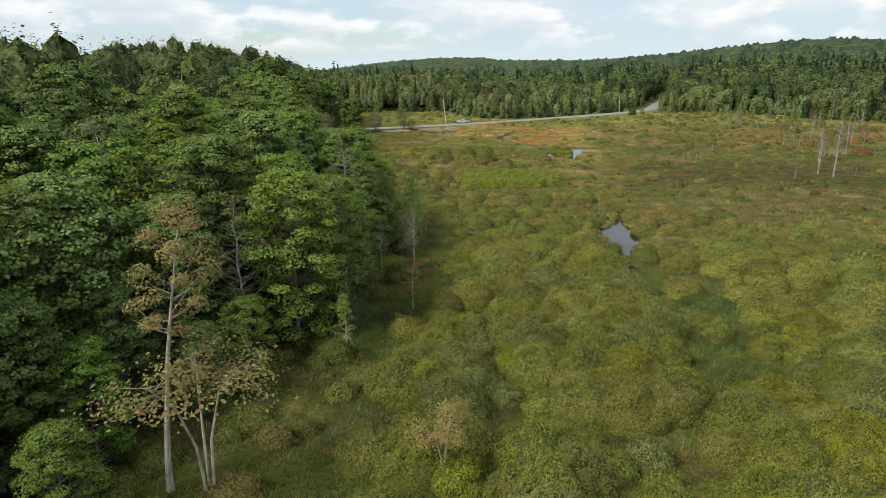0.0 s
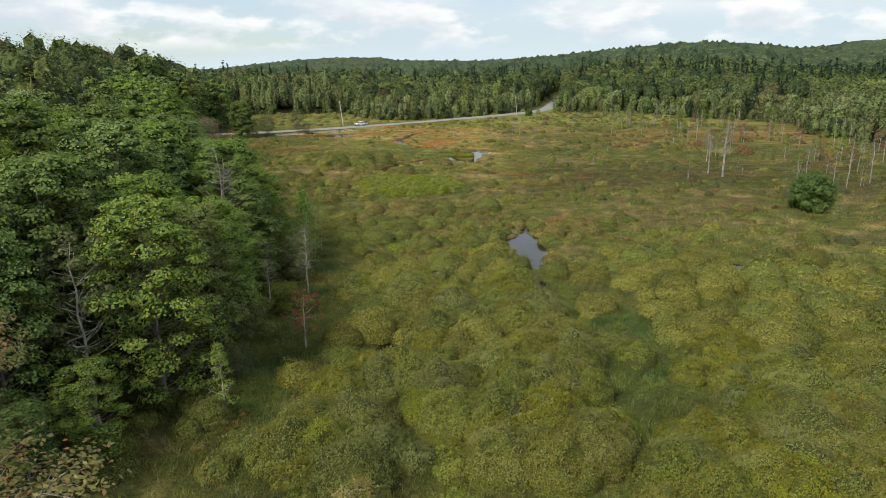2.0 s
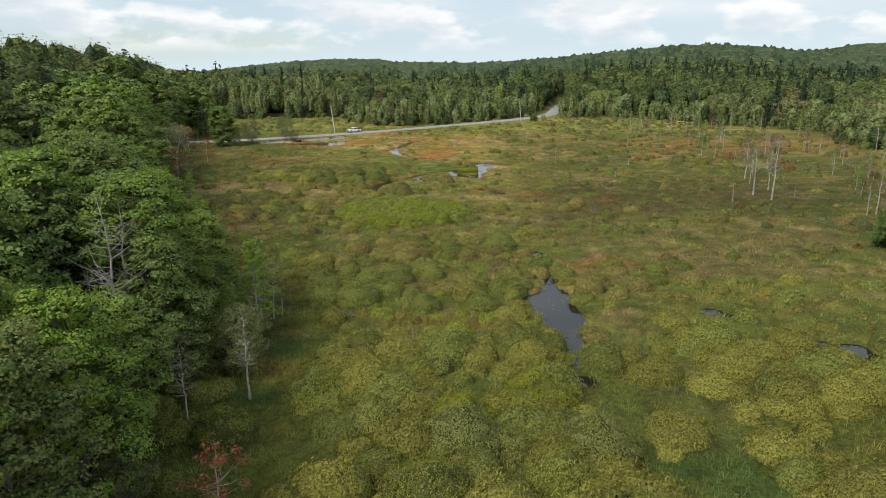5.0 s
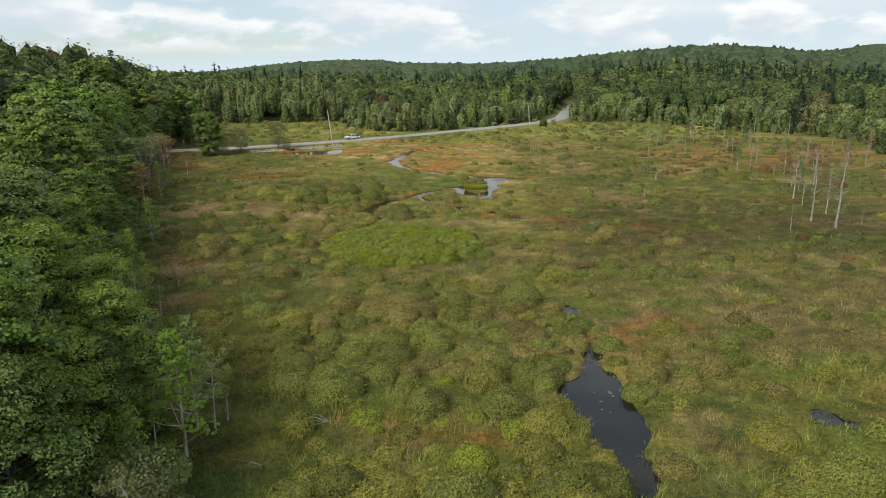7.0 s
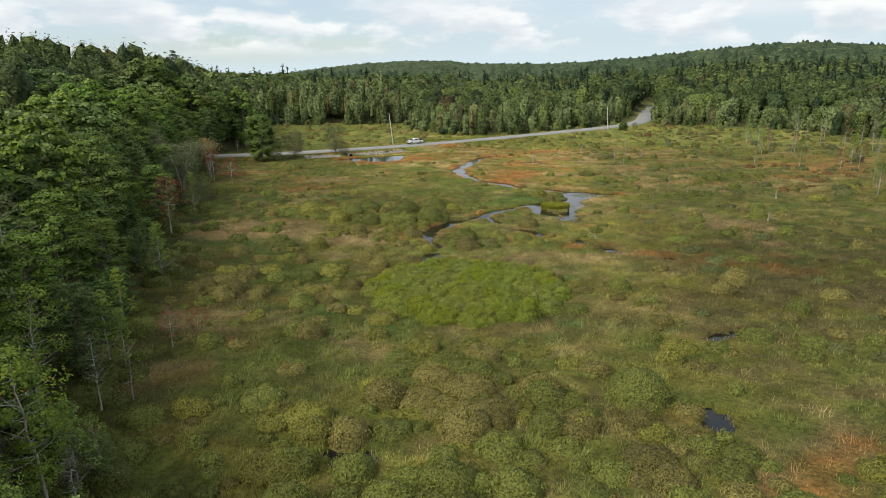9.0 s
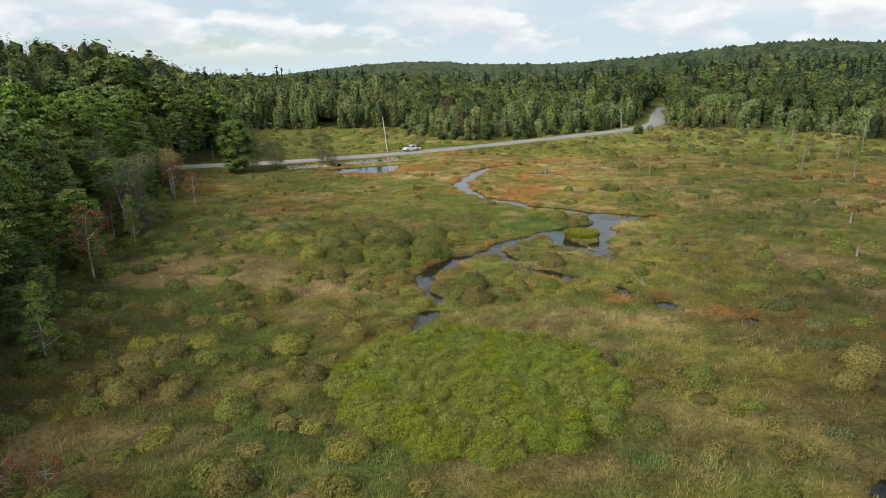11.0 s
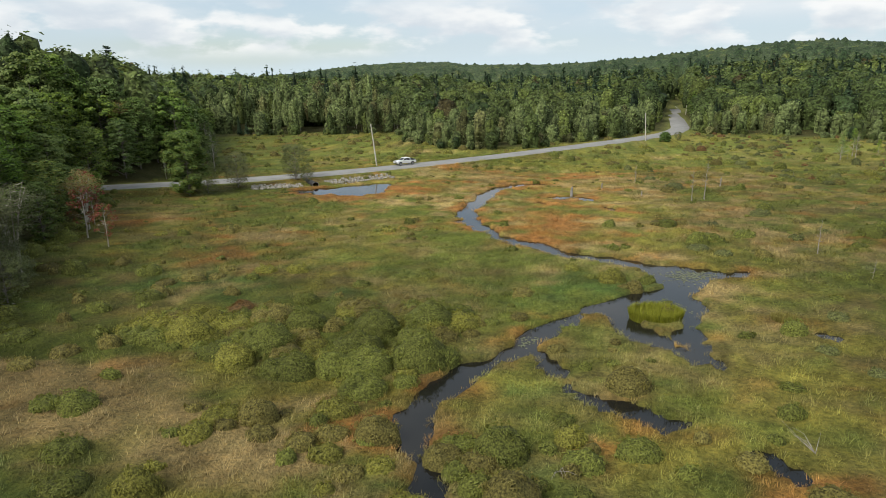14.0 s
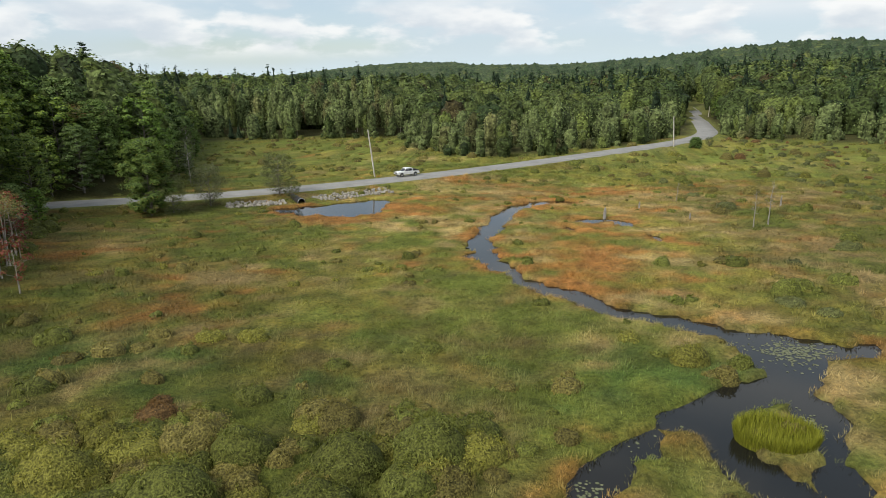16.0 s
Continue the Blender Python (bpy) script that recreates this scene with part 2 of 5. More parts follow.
CANOPY = mass_material("woodland_canopy", (0.35, 0.35, 0.35), (1.6, 1.6, 1.5), 0.55, True)
# shrub insides, coloured darker than the leaves to stand for shade between them
SHADE_CORE = {"y": mass_material("shaded_mass_yellow", (0.0288, 0.0352, 0.0072), (0.1320, 0.1360, 0.0208), 13), "g": mass_material("shaded_mass_green", (0.0240, 0.0304, 0.0072), (0.0960, 0.1040, 0.0208), 13),
        "b": mass_material("shaded_mass_bright", (0.0360, 0.0480, 0.0072), (0.1440, 0.1600, 0.0200), 13), "o": mass_material("shaded_mass_olive", (0.0320, 0.0288, 0.0088), (0.1120, 0.0976, 0.0288), 13),
        "r": mass_material("shaded_mass_rust", (0.0320, 0.0190, 0.0064), (0.1200, 0.0700, 0.0180), 13)}
# crown bodies toned below their leaf sprays, for the shaded gaps of a wood
WOOD_SHADE_MASS = mass_material("shaded_wood_mass", (0.16, 0.16, 0.16), (0.80, 0.80, 0.78), 1.0, True)
# hearts of tree crowns: dark green painted in for the shade behind the leaves
TREE_SHADE_MASS = mass_material("shaded_tree_mass", (0.020, 0.036, 0.010), (0.120, 0.175, 0.042), 4.0)
# scales the scrub's own colour down, painting the shade under its leaves
SCRUB_SHADE_MASS = mass_material("shaded_scrub_mass", (0.18, 0.18, 0.18), (0.75, 0.75, 0.75), 9, True)

# ---- plan of the land ----
FOREST_Y = [-90, -10, 20, 40, 52, 75, 100, 128, 160, 178, 190, 204, 235, 317, 420]
FOREST_X = [-17, -16, -14.0, -16.8, -25, -35, -46.5, -59, -70, -79, -76, -71.5, -88, -127, -165]
RIGHT_Y = [-60, 40, 100, 140, 198, 230, 244, 274, 289, 297]
RIGHT_X = [78, 86, 96, 108, 120, 119, 104, 92, 74, 56]
BACK_X = [-400, -130, -80, -55, -40, -18, 0, 30, 48]
BACK_Y = [323, 323, 338, 322, 272, 247, 256, 288, 308]
ROAD = [(-190, 146, 1.0), (-130, 163, 0.9), (-84, 180.3, 0.8), (-58, 190.3, 0.9), (-35, 205, 1.0), (-10.5, 227.2, 1.0), (17.8, 257, 1.1), (37, 278.5, 1.2), (47, 294, 1.3), (53.6, 311, 1.4), (57.6, 329, 1.4),
        (63, 354, 1.4), (68, 378, 1.5), (76.5, 416, 1.6), (90, 468, 1.8), (112, 552, 2.4), (130, 640, 4.5), (140, 700, 6)]
ROAD_HALF = 3.1
# water: courses of x, y, half width
CREEK = [[(-1, 189, 0.8), (-6, 187.3, 1.6), (-9.5, 183, 1.9), (-11.5, 173, 1.6), (-13.7, 162, 1.5), (-12, 154, 1.4), (-8.5, 147.6, 1.4), (-4.4, 143.2, 1.3), (-0.8, 139.6, 1.2), (3.6, 137, 1.2),
          (7.5, 134.5, 1.9), (10.3, 131.8, 3.2), (9.2, 128, 2.2), (7.0, 125.4, 1.7), (3.2, 123.2, 1.6), (-0.8, 120.3, 1.3), (-4, 117.2, 1.2), (-5.8, 113.4, 1.3), (-8.2, 110, 1.3), (-11.2, 106.8, 1.4),
          (-12.6, 102.6, 1.2), (-11.4, 98.6, 0.9), (-9.8, 95.4, 0.85), (-10.9, 91.2, 0.7), (-10.3, 87.0, 0.7)],
         [(-5.4, 114.5, 0.9), (-3.9, 110.4, 0.75), (-3.0, 106.8, 0.8), (-1.0, 104.9, 0.6), (2.0, 103.6, 0.9), (5.4, 101.6, 0.55), (8, 97.8, 0.4), (11.5, 94, 0.3), (18, 91.8, 0.3)],
         [(12, 132.5, 2.2), (14.6, 131.8, 1.0), (16.5, 133.5, 0.5)], [(8.6, 124, 1.7), (7.6, 120.5, 1.2), (6.6, 116.3, 1.2), (6.2, 112.4, 1.0), (8.5, 109.5, 0.4)],
         [(2.8, 122, 1.3), (2.2, 118, 1.0), (4.0, 115.0, 1.2), (6, 113, 0.9)], [(14.8, 119, 0.8), (17, 117, 0.7)],
         [(-45, 180.6, 1.8), (-40, 180.6, 4.2), (-35, 182.2, 5.8), (-32, 188.5, 2.2)], [(-31, 188, 0.7), (-22, 191, 0.45), (-10, 189.5, 0.5), (-6, 188, 0.8)],
         [(0.5, 174.5, 1.3), (4, 174.8, 1.4), (5.4, 172.0, 0.9)], [(-3.6, 171.6, 0.6), (-1.2, 168.6, 0.5)], [(8.5, 164, 0.5), (7.2, 167, 0.5)],
         [(10.9, 50.2, 0.6), (10.2, 46.8, 1.3), (9.3, 43.6, 2.3), (9.8, 38.8, 1.7), (9.8, 35.2, 0.95), (9.7, 32.0, 0.8), (9.4, 27.5, 0.65)],
         [(27.2, 32.6, 1.5), (29.6, 31.8, 1.2)], [(22.2, 40.0, 1.0), (24, 39.2, 0.8)], [(13.9, 70.4, 0.75), (15.4, 71.4, 0.6)], [(10.3, 60.4, 0.42), (10.5, 57.0, 0.48)],
         [(-0.7, 21.5, 0.3), (-1.1, 16, 0.22), (-1.0, 11.5, 0.3)], [(-4.2, 12.8, 0.35), (-3.4, 14.4, 0.3)], [(-10.2, 52.8, 0.65), (-8.9, 52.2, 0.55)], [(-18.2, 83.6, 0.6), (-17.2, 81.8, 0.6)]]
RIDGE_AZ = [-40, -27, -21, -15.6, -9.8, -3, 3.4, 10.2, 19.5, 23.1, 26.8, 30, 36, 50]
RIDGE_D = [2800, 2800, 2600, 2400, 2400, 2200, 2000, 1450, 1350, 1350, 1400, 1500, 2300, 2300]
RIDGE_H = [16, 20, 24, 42, 60, 50, 43, 40, 56, 58, 54, 47, 84, 80]


def near_line(x, y, line):
    """Distance to a line of points less its half width, and the third value at the nearest place."""
    best = np.full(np.shape(x), 1e9); val = np.zeros(np.shape(x)); dist = np.full(np.shape(x), 1e9)
    for (ax, ay, ar), (bx, by, br) in zip(line[:-1], line[1:]):
        dx, dy = bx - ax, by - ay
        u = np.clip(((x - ax) * dx + (y - ay) * dy) / (dx * dx + dy * dy), 0, 1)
        d = np.hypot(x - ax - u * dx, y - ay - u * dy)
        r = ar + u * (br - ar)
        hit = d < dist
        val, dist = np.where(hit, r, val), np.minimum(d, dist)
        best = np.minimum(best, d - r)
    return best, dist, val


def shore(x, y):
    """Metres to the nearest open water, negative in it."""
    d = np.full(np.shape(x), 1e9)
    box = (x > -60) & (x < 45) & (y > 0) & (y < 205)
    xs, ys = x[box], y[box]
    best = np.full(xs.shape, 1e9)
    for line in CREEK:
        best = np.minimum(best, near_line(xs, ys, line)[0])
    best = best + 0.42 + (fbm(xs * 0.5, ys * 0.5, 41, 4) - 0.5) * 2.7
    islet = np.hypot((xs - 5.0) / 1.5, (ys - 119.9) / 1.25)
    best = np.maximum(best, (1.0 - islet) * 1.4)
    d[box] = best
    return d


def road_at(x, y):
    _, d, z = near_line(x, y, ROAD)
    return d, z


def in_left(x, y):
    """Metres inside the wood on the west side."""
    return np.interp(y, FOREST_Y, FOREST_X) + (fbm(y * 0.12, x * 0, 5) - 0.5) * 4 - x


def in_right(x, y):
    return np.where(y < 297, x - np.interp(y, RIGHT_Y, RIGHT_X), (y - 297) * 0.8 + np.clip(x - 56, -8, 60)) + (fbm(x * 0.06, y * 0.06, 6) - 0.5) * 14


def in_back(x, y):
    return np.where(x < 49, y - np.interp(x, BACK_X, BACK_Y) + (fbm(x * 0.09, y * 0.02, 8) - 0.5) * 10, -99)


def height(x, y):
    x, y = np.asarray(x, float), np.asarray(y, float)
    z = 0.20 + (fbm(x * 0.08, y * 0.08, 1) - 0.5) * 0.2 + (fbm(x * 0.55, y * 0.55, 2) - 0.5) * 0.55
    d = shore(x, y)
    z = np.where(d < 3, z + 0.06 * step(d, 0.0, 0.7) * step(d, 3, 1), z)
    z = z + (-0.75 - z) * step(d, 0.45, -0.45)
    z = np.maximum(z, np.where(d > 0.5, 0.04, -1))
    dl = in_left(x, y)
    z = z + (5.0 + 4.0 * step(y, 40, 120)) * step(dl, 0, 60 - 32 * step(y, 120, 190)) * (1 - 0.5 * step(y, 250, 420)) + (fbm(x * 0.02, y * 0.02, 3) - 0.5) * 3 * step(dl, 20, 120)
    dr = in_right(x, y)
    z = z + 3.0 * step(dr, 0, 120)
    r, az = np.hypot(x, y - 60), np.degrees(np.arctan2(x, np.maximum(y - 60, 1e-3)))
    hill = np.interp(az, RIDGE_AZ, RIDGE_H) * step(r / np.interp(az, RIDGE_AZ, RIDGE_D), 0.14, 1.02)
    z = z + np.where(y > 60, hill, 0) + (fbm(x * 0.004, y * 0.004, 4) - 0.5) * 16 * step(r, 500, 1500)
    rd, rz = road_at(x, y)
    w = step(rd, 9.5, ROAD_HALF + 0.6)
    return z + (rz - 0.10 - z) * w


# ---- plant colours over the marsh ----
PAL = 0.9 * np.array([(0.130, 0.155, 0.033), (0.210, 0.195, 0.042), (0.340, 0.255, 0.115), (0.320, 0.155, 0.048), (0.088, 0.140, 0.034), (0.180, 0.148, 0.057)])


def plant_colour(x, y):
    """Mixed sedge, grass and rust-coloured fern by place."""
    n = [fbm(x * 0.075 + 9 * k, y * 0.11, 20 + k, 4) for k in range(6)]
    f = [fbm(x * 0.35 + 5 * k, y * 0.5, 30 + k, 2) for k in range(6)]
    far = step(y, 105, 165) * (1 - 0.85 * step(y, 195, 235))
    d = shore(x, y)
    fringe = step(d, 3.5, 0.6) * step(y, 60, 110)
    tan_patch = np.exp(-(((x + 37) / 9) ** 2 + ((y - 104) / 6) ** 2) ** 2) + 0.7 * np.exp(-(((x + 22) / 7) ** 2 + ((y - 99) / 4) ** 2))
    green_strip = np.exp(-(((x - 13) / 6) ** 2 + ((y - 14) / 14) ** 2)) + np.exp(-(((x - 2) / 9) ** 2 + ((y - 127) / 7) ** 2)) + 0.6 * np.exp(-(((x + 12) / 6) ** 2 + ((y - 8) / 30) ** 2))
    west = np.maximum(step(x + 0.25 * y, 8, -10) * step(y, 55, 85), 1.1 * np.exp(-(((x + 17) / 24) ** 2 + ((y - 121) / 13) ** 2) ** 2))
    start = step(y, 48, 25)
    beyond = step(y, 196, 222)
    open_marsh = step(y, 50, 95) * np.clip(1 - west, 0, 1) * step(x, -60, -30)
    east = step(x, 6, 14) * step(y, 28, 40) * step(y, 116, 100)
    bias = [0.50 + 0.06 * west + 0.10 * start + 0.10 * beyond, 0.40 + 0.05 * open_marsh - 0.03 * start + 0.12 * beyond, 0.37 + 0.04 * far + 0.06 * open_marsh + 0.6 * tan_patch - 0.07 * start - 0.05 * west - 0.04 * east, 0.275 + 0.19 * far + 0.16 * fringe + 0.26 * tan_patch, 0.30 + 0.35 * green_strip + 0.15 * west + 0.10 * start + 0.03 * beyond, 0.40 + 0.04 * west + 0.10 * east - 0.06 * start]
    w = np.stack([np.exp(17.0 * (0.55 * a + 0.45 * b + c)) for a, b, c in zip(n, f, bias)], -1)
    w /= w.sum(-1, keepdims=True)
    # sedge paler mid-marsh, darker east; along the wood deep green plus painted shade
    zone_gain = 1 + 0.24 * step(y, 12, 35) * step(y, 135, 110) * step(x, -16, -6) * (1 - step(x, 7, 20) * step(y, 60, 80)) + 0.26 * step(y, 85, 125) * step(x + 0.25 * y, 2, 18) * (1 - step(y, 200, 225)) * (1 - step(x, 8, 26)) + 0.3 * beyond - 0.16 * west - 0.22 * step(x, 8, 22) * step(y, 70, 85) * step(y, 120, 100) - 0.10 * step(x, 8, 20) * step(y, 108, 135) * (1 - step(y, 205, 240))
    # tone by tussock: brighter where tufts stand tall, darker in the low hollows
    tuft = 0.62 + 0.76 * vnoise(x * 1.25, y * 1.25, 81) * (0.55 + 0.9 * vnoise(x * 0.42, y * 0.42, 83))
    return (w @ PAL) * (zone_gain * tuft)[..., None]


# ---- ground ----
def spread(lo, hi, fine, reach, grow=1.14):
    mid = list(np.arange(lo, hi + fine / 2, fine))
    a, s = [], fine
    v = hi
    while v < reach[1]:
        s *= grow; v += s; a.append(v)
    b, s, v = [], fine, lo
    while v > reach[0]:
        s *= grow; v -= s; b.append(v)
    return np.array(b[::-1] + mid + a)


gx, gy = spread(-50, 46, 0.7, (-4200, 4200)), spread(-20, 200, 0.7, (-600, 4600))
GX, GY = np.meshgrid(gx, gy)
gv = np.c_[GX.ravel(), GY.ravel(), height(GX, GY).ravel()]
ids = np.arange(len(gv)).reshape(GX.shape)
gf = np.stack([ids[:-1, :-1], ids[:-1, 1:], ids[1:, 1:], ids[1:, :-1]], -1).reshape(-1, 4)
# darkened for the shade between blades, less so far off where grass is sparse
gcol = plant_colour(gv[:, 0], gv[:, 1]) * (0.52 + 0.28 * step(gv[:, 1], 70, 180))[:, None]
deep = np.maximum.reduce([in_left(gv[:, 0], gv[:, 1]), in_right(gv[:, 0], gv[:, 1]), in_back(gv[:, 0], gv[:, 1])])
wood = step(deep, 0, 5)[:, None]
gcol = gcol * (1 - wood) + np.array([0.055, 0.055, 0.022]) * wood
mud = step(shore(gv[:, 0], gv[:, 1]), 0.25, -0.1)[:, None]
gcol = gcol * (1 - mud) + np.array([0.035, 0.026, 0.016]) * mud
verge = (step(road_at(gv[:, 0], gv[:, 1])[0], 5.2, 3.4))[:, None]
gcol = gcol * (1 - verge) + np.array([0.15, 0.16, 0.05]) * verge


def ground_material():
    m, N, L, b = material("marsh_ground", 0.95)
    at = N.new("ShaderNodeAttribute"); at.attribute_name = "tint"
    c = mixcol(N, L, 1.0, at.outputs["Color"], colour_noise(N, L, [(0.55, 0.55, 0.5), (1.0, 1.0, 1.0), (1.4, 1.3, 1.15)], 3.5, 6), "MULTIPLY")
    c = mixcol(N, L, 1.0, c, colour_noise(N, L, [(0.8, 0.85, 0.8), (1.2, 1.15, 1.1)], 0.35, 3), "MULTIPLY")
    L.new(c, b.inputs["Base Color"])
    b.inputs["Specular IOR Level"].default_value = 0.1
    bump(N, L, b, 6.0, 0.25, 8)
    return m


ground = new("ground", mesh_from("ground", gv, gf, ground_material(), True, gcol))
tagged(ground, "wet marsh ground of sedge and mud rising to wooded hills", "ground", kind="structure")


def water_material():
    m, N, L, b = material("dark_water", 0.06)
    b.inputs["Base Color"].default_value = (0.010, 0.010, 0.009, 1)
    b.inputs["IOR"].default_value = 1.333
    bump(N, L, b, 2.2, 0.006, 3, 0.25)
    return m


wv = [(-60, 8, 0), (45, 8, 0), (45, 205, 0), (-60, 205, 0)]
water = new("water", mesh_from("water", wv, [(0, 1, 2, 3)], water_material()))
tagged(water, "still dark water of the winding marsh creek", "water", kind="structure")


# ---- road ----
def smooth_line(line, per=6):
    P = [Vector(p) for p in line]
    out = []
    for i in range(len(P) - 1):
        a, b, c, d = P[max(i - 1, 0)], P[i], P[i + 1], P[min(i + 2, len(P) - 1)]
        for k in range(per):
            t = k / per
            out.append(0.5 * (2 * b + (c - a) * t + (2 * a - 5 * b + 4 * c - d) * t * t + (3 * b - a - 3 * c + d) * t**3))
    return out + [P[-1]]


def road_material():
    m, N, L, b = material("worn_asphalt", 0.85)
    c = mixcol(N, L, 1.0, colour_noise(N, L, [(0.20, 0.195, 0.185), (0.27, 0.265, 0.25)], 0.4, 4), colour_noise(N, L, [(0.85, 0.85, 0.85), (1.1, 1.1, 1.1)], 9, 6), "MULTIPLY")
    L.new(c, b.inputs["Base Color"])
    bump(N, L, b, 40, 0.01)
    return m


def build_road():
    line = smooth_line(ROAD)
    V, F = [], []
    for i, p in enumerate(line):
        d = line[min(i + 1, len(line) - 1)] - line[max(i - 1, 0)]
        n = Vector((-d.y, d.x, 0)).normalized()
        for s, dz in ((-ROAD_HALF - 0.25, -0.25), (-ROAD_HALF, 0.0), (0, 0.06), (ROAD_HALF, 0.0), (ROAD_HALF + 0.25, -0.25)):
            V.append(tuple(p + n * s + Vector((0, 0, dz))))
    for i in range(len(line) - 1):
        for k in range(4):
            F.append((i * 5 + k + 1, i * 5 + k, i * 5 + 5 + k, i * 5 + 6 + k))
    ob = new("road", mesh_from("road", V, F, road_material(), True))
    tagged(ob, "narrow grey asphalt country road on a low bank", "road", kind="structure")


build_road()

# ---- trees ----
def crown_clumps(h, bare, radius, count, rng, shape="round"):
    """Centres and sizes of leaf clumps in a crown from bare*h to h."""
    out = []
    for k in range(count):
        u = (k + rng.uniform(0, 1)) / count
        u = u**0.8
        zz = h * (bare + (1 - bare) * u)
        prof = {"round": math.sqrt(max(0.03, 1 - (2 * u - 0.85) ** 2 / 1.5)), "cone": 1.05 - 0.95 * u, "high": 0.35 + 0.75 * math.sin(math.pi * min(1, u * 0.95))}[shape]
        a = k * 2.4 + rng.uniform(-0.6, 0.6)
        rr = radius * prof * math.sqrt(rng.uniform(0.18, 1.0))
        out.append((rr * math.cos(a), rr * math.sin(a), zz))
    return out


def ball_mesh():
    """Corners and faces of a small ball, for the dense, shade-dark inside of crowns."""
    bm = bmesh.new()
    bmesh.ops.create_cube(bm, size=2.0)
    bmesh.ops.subdivide_edges(bm, edges=bm.edges, cuts=1, use_grid_fill=True)
    bm.verts.index_update()
    V, F = np.array([v.co.normalized()[:] for v in bm.verts]), np.array([[v.index for v in f.verts] for f in bm.faces])
    bm.free()
    return V, F


BALL_V, BALL_F = ball_mesh()


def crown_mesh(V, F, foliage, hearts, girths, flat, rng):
    """Leaf blades, with lumpy foliage behind them painted darker for the shade inside."""
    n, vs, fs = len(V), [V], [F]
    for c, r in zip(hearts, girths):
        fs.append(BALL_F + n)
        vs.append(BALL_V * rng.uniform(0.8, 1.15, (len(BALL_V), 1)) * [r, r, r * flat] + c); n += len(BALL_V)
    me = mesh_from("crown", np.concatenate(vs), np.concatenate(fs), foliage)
    me.materials.append(TREE_SHADE_MASS)
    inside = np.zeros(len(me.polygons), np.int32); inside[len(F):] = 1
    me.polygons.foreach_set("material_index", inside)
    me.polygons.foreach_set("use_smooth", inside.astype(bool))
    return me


def make_tree(name, h, bare, radius, clumps, per, leaf, seed, bark, foliage, shape="round", lean=0.0, girth=1.0, flat=0.6, twigs=0, core=0.0, crook=1.0, spread_of=(0.22, 0.42), broad=0.62):
    """An Empty with a trunk mesh (with limbs) and a crown mesh of leaf blades."""
    rng = np.random.default_rng(seed)
    s = Shape()
    r0 = (0.028 + 0.0095 * h) * girth * 1.0
    bend = rng.uniform(-0.35, 0.35, (9, 2)) * 0.05 * h * crook
    bend[0] = 0
    top = h * 0.94
    spine = [Vector((bend[i][0] * i / 8 + lean * (i / 8) ** 1.5, bend[i][1] * i / 8, top * i / 8 - 0.3 * (i == 0))) for i in range(9)]
    s.tube(spine, [r0 * (1.35 if i == 0 else 1) * (1 - 0.88 * i / 8) for i in range(9)], 7)
    def on_spine(z):
        f = min(max(z / top, 0), 0.999) * 8
        i = int(f)
        return spine[i].lerp(spine[i + 1], f - i), r0 * (1 - 0.88 * f / 8)
    centres = crown_clumps(h, bare, radius, clumps, rng, shape)
    P, Nn, hearts, girths = [], [], [], []
    for cx, cy, cz in centres:
        reach = math.hypot(cx, cy)
        foot, rf = on_spine(max(cz - reach * rng.uniform(0.45, 0.8), bare * h * 0.75))
        off, _ = on_spine(cz)
        tip = Vector((cx + off.x, cy + off.y, cz))
        mid = foot.lerp(tip, 0.5) + Vector((rng.uniform(-0.2, 0.2), rng.uniform(-0.2, 0.2), -0.06 * reach))
        rb = min(rf * 0.55, 0.012 + 0.016 * (tip - foot).length)
        s.tube([foot, mid, tip], [rb, rb * 0.6, 0.006], 3)
        if per:
            size = radius * rng.uniform(*spread_of)
            hearts.append(np.array([tip.x * 0.9, tip.y * 0.9, tip.z - 0.12 * size])); girths.append(size * core)
            q = rng.normal(size=(per, 3)); q /= np.linalg.norm(q, axis=1, keepdims=True)
            q *= rng.uniform(0.35, 1.0, (per, 1)) ** 0.5
            q[:, 2] *= flat
            P.append(q * size + np.array(tip))
            Nn.append(q * 0.8 + np.array([0, 0, 0.75]) + np.array([cx, cy, 0]) / (radius + 0.1) * 0.5 + rng.normal(size=(per, 3)) * 0.38)
    for _ in range(twigs):
        z = h * rng.uniform(bare, 0.95)
        foot, rf = on_spine(z)
        a, ln = rng.uniform(0, 6.28), (0.25 + radius * (1.1 - z / h)) * rng.uniform(0.5, 1.2)
        tip = foot + Vector((math.cos(a) * ln, math.sin(a) * ln, ln * rng.uniform(-0.1, 0.8)))
        mid = foot.lerp(tip, 0.5) + Vector((0, 0, -0.08 * ln))
        s.tube([foot, mid, tip], [min(0.05, rf * 0.55), min(0.03, rf * 0.35), 0.005], 4)
        for _ in range(2):
            e = mid.lerp(tip, rng.uniform(0, 0.9)) 
            s.tube([mid.lerp(tip, 0.3), e + Vector(rng.normal(size=3) * 0.25 * ln)], [0.012, 0.004], 3)
    thing = empty(name, place(0, 0, -500))
    part("trunk", s.mesh("trunk", bark), None, thing)
    if P:
        P, Nn = np.concatenate(P), np.concatenate(Nn)
        V, F = leaf_cards(P, Nn, leaf, leaf * broad, rng, 0.4)
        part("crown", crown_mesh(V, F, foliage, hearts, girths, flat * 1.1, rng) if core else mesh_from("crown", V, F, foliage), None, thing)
    return thing


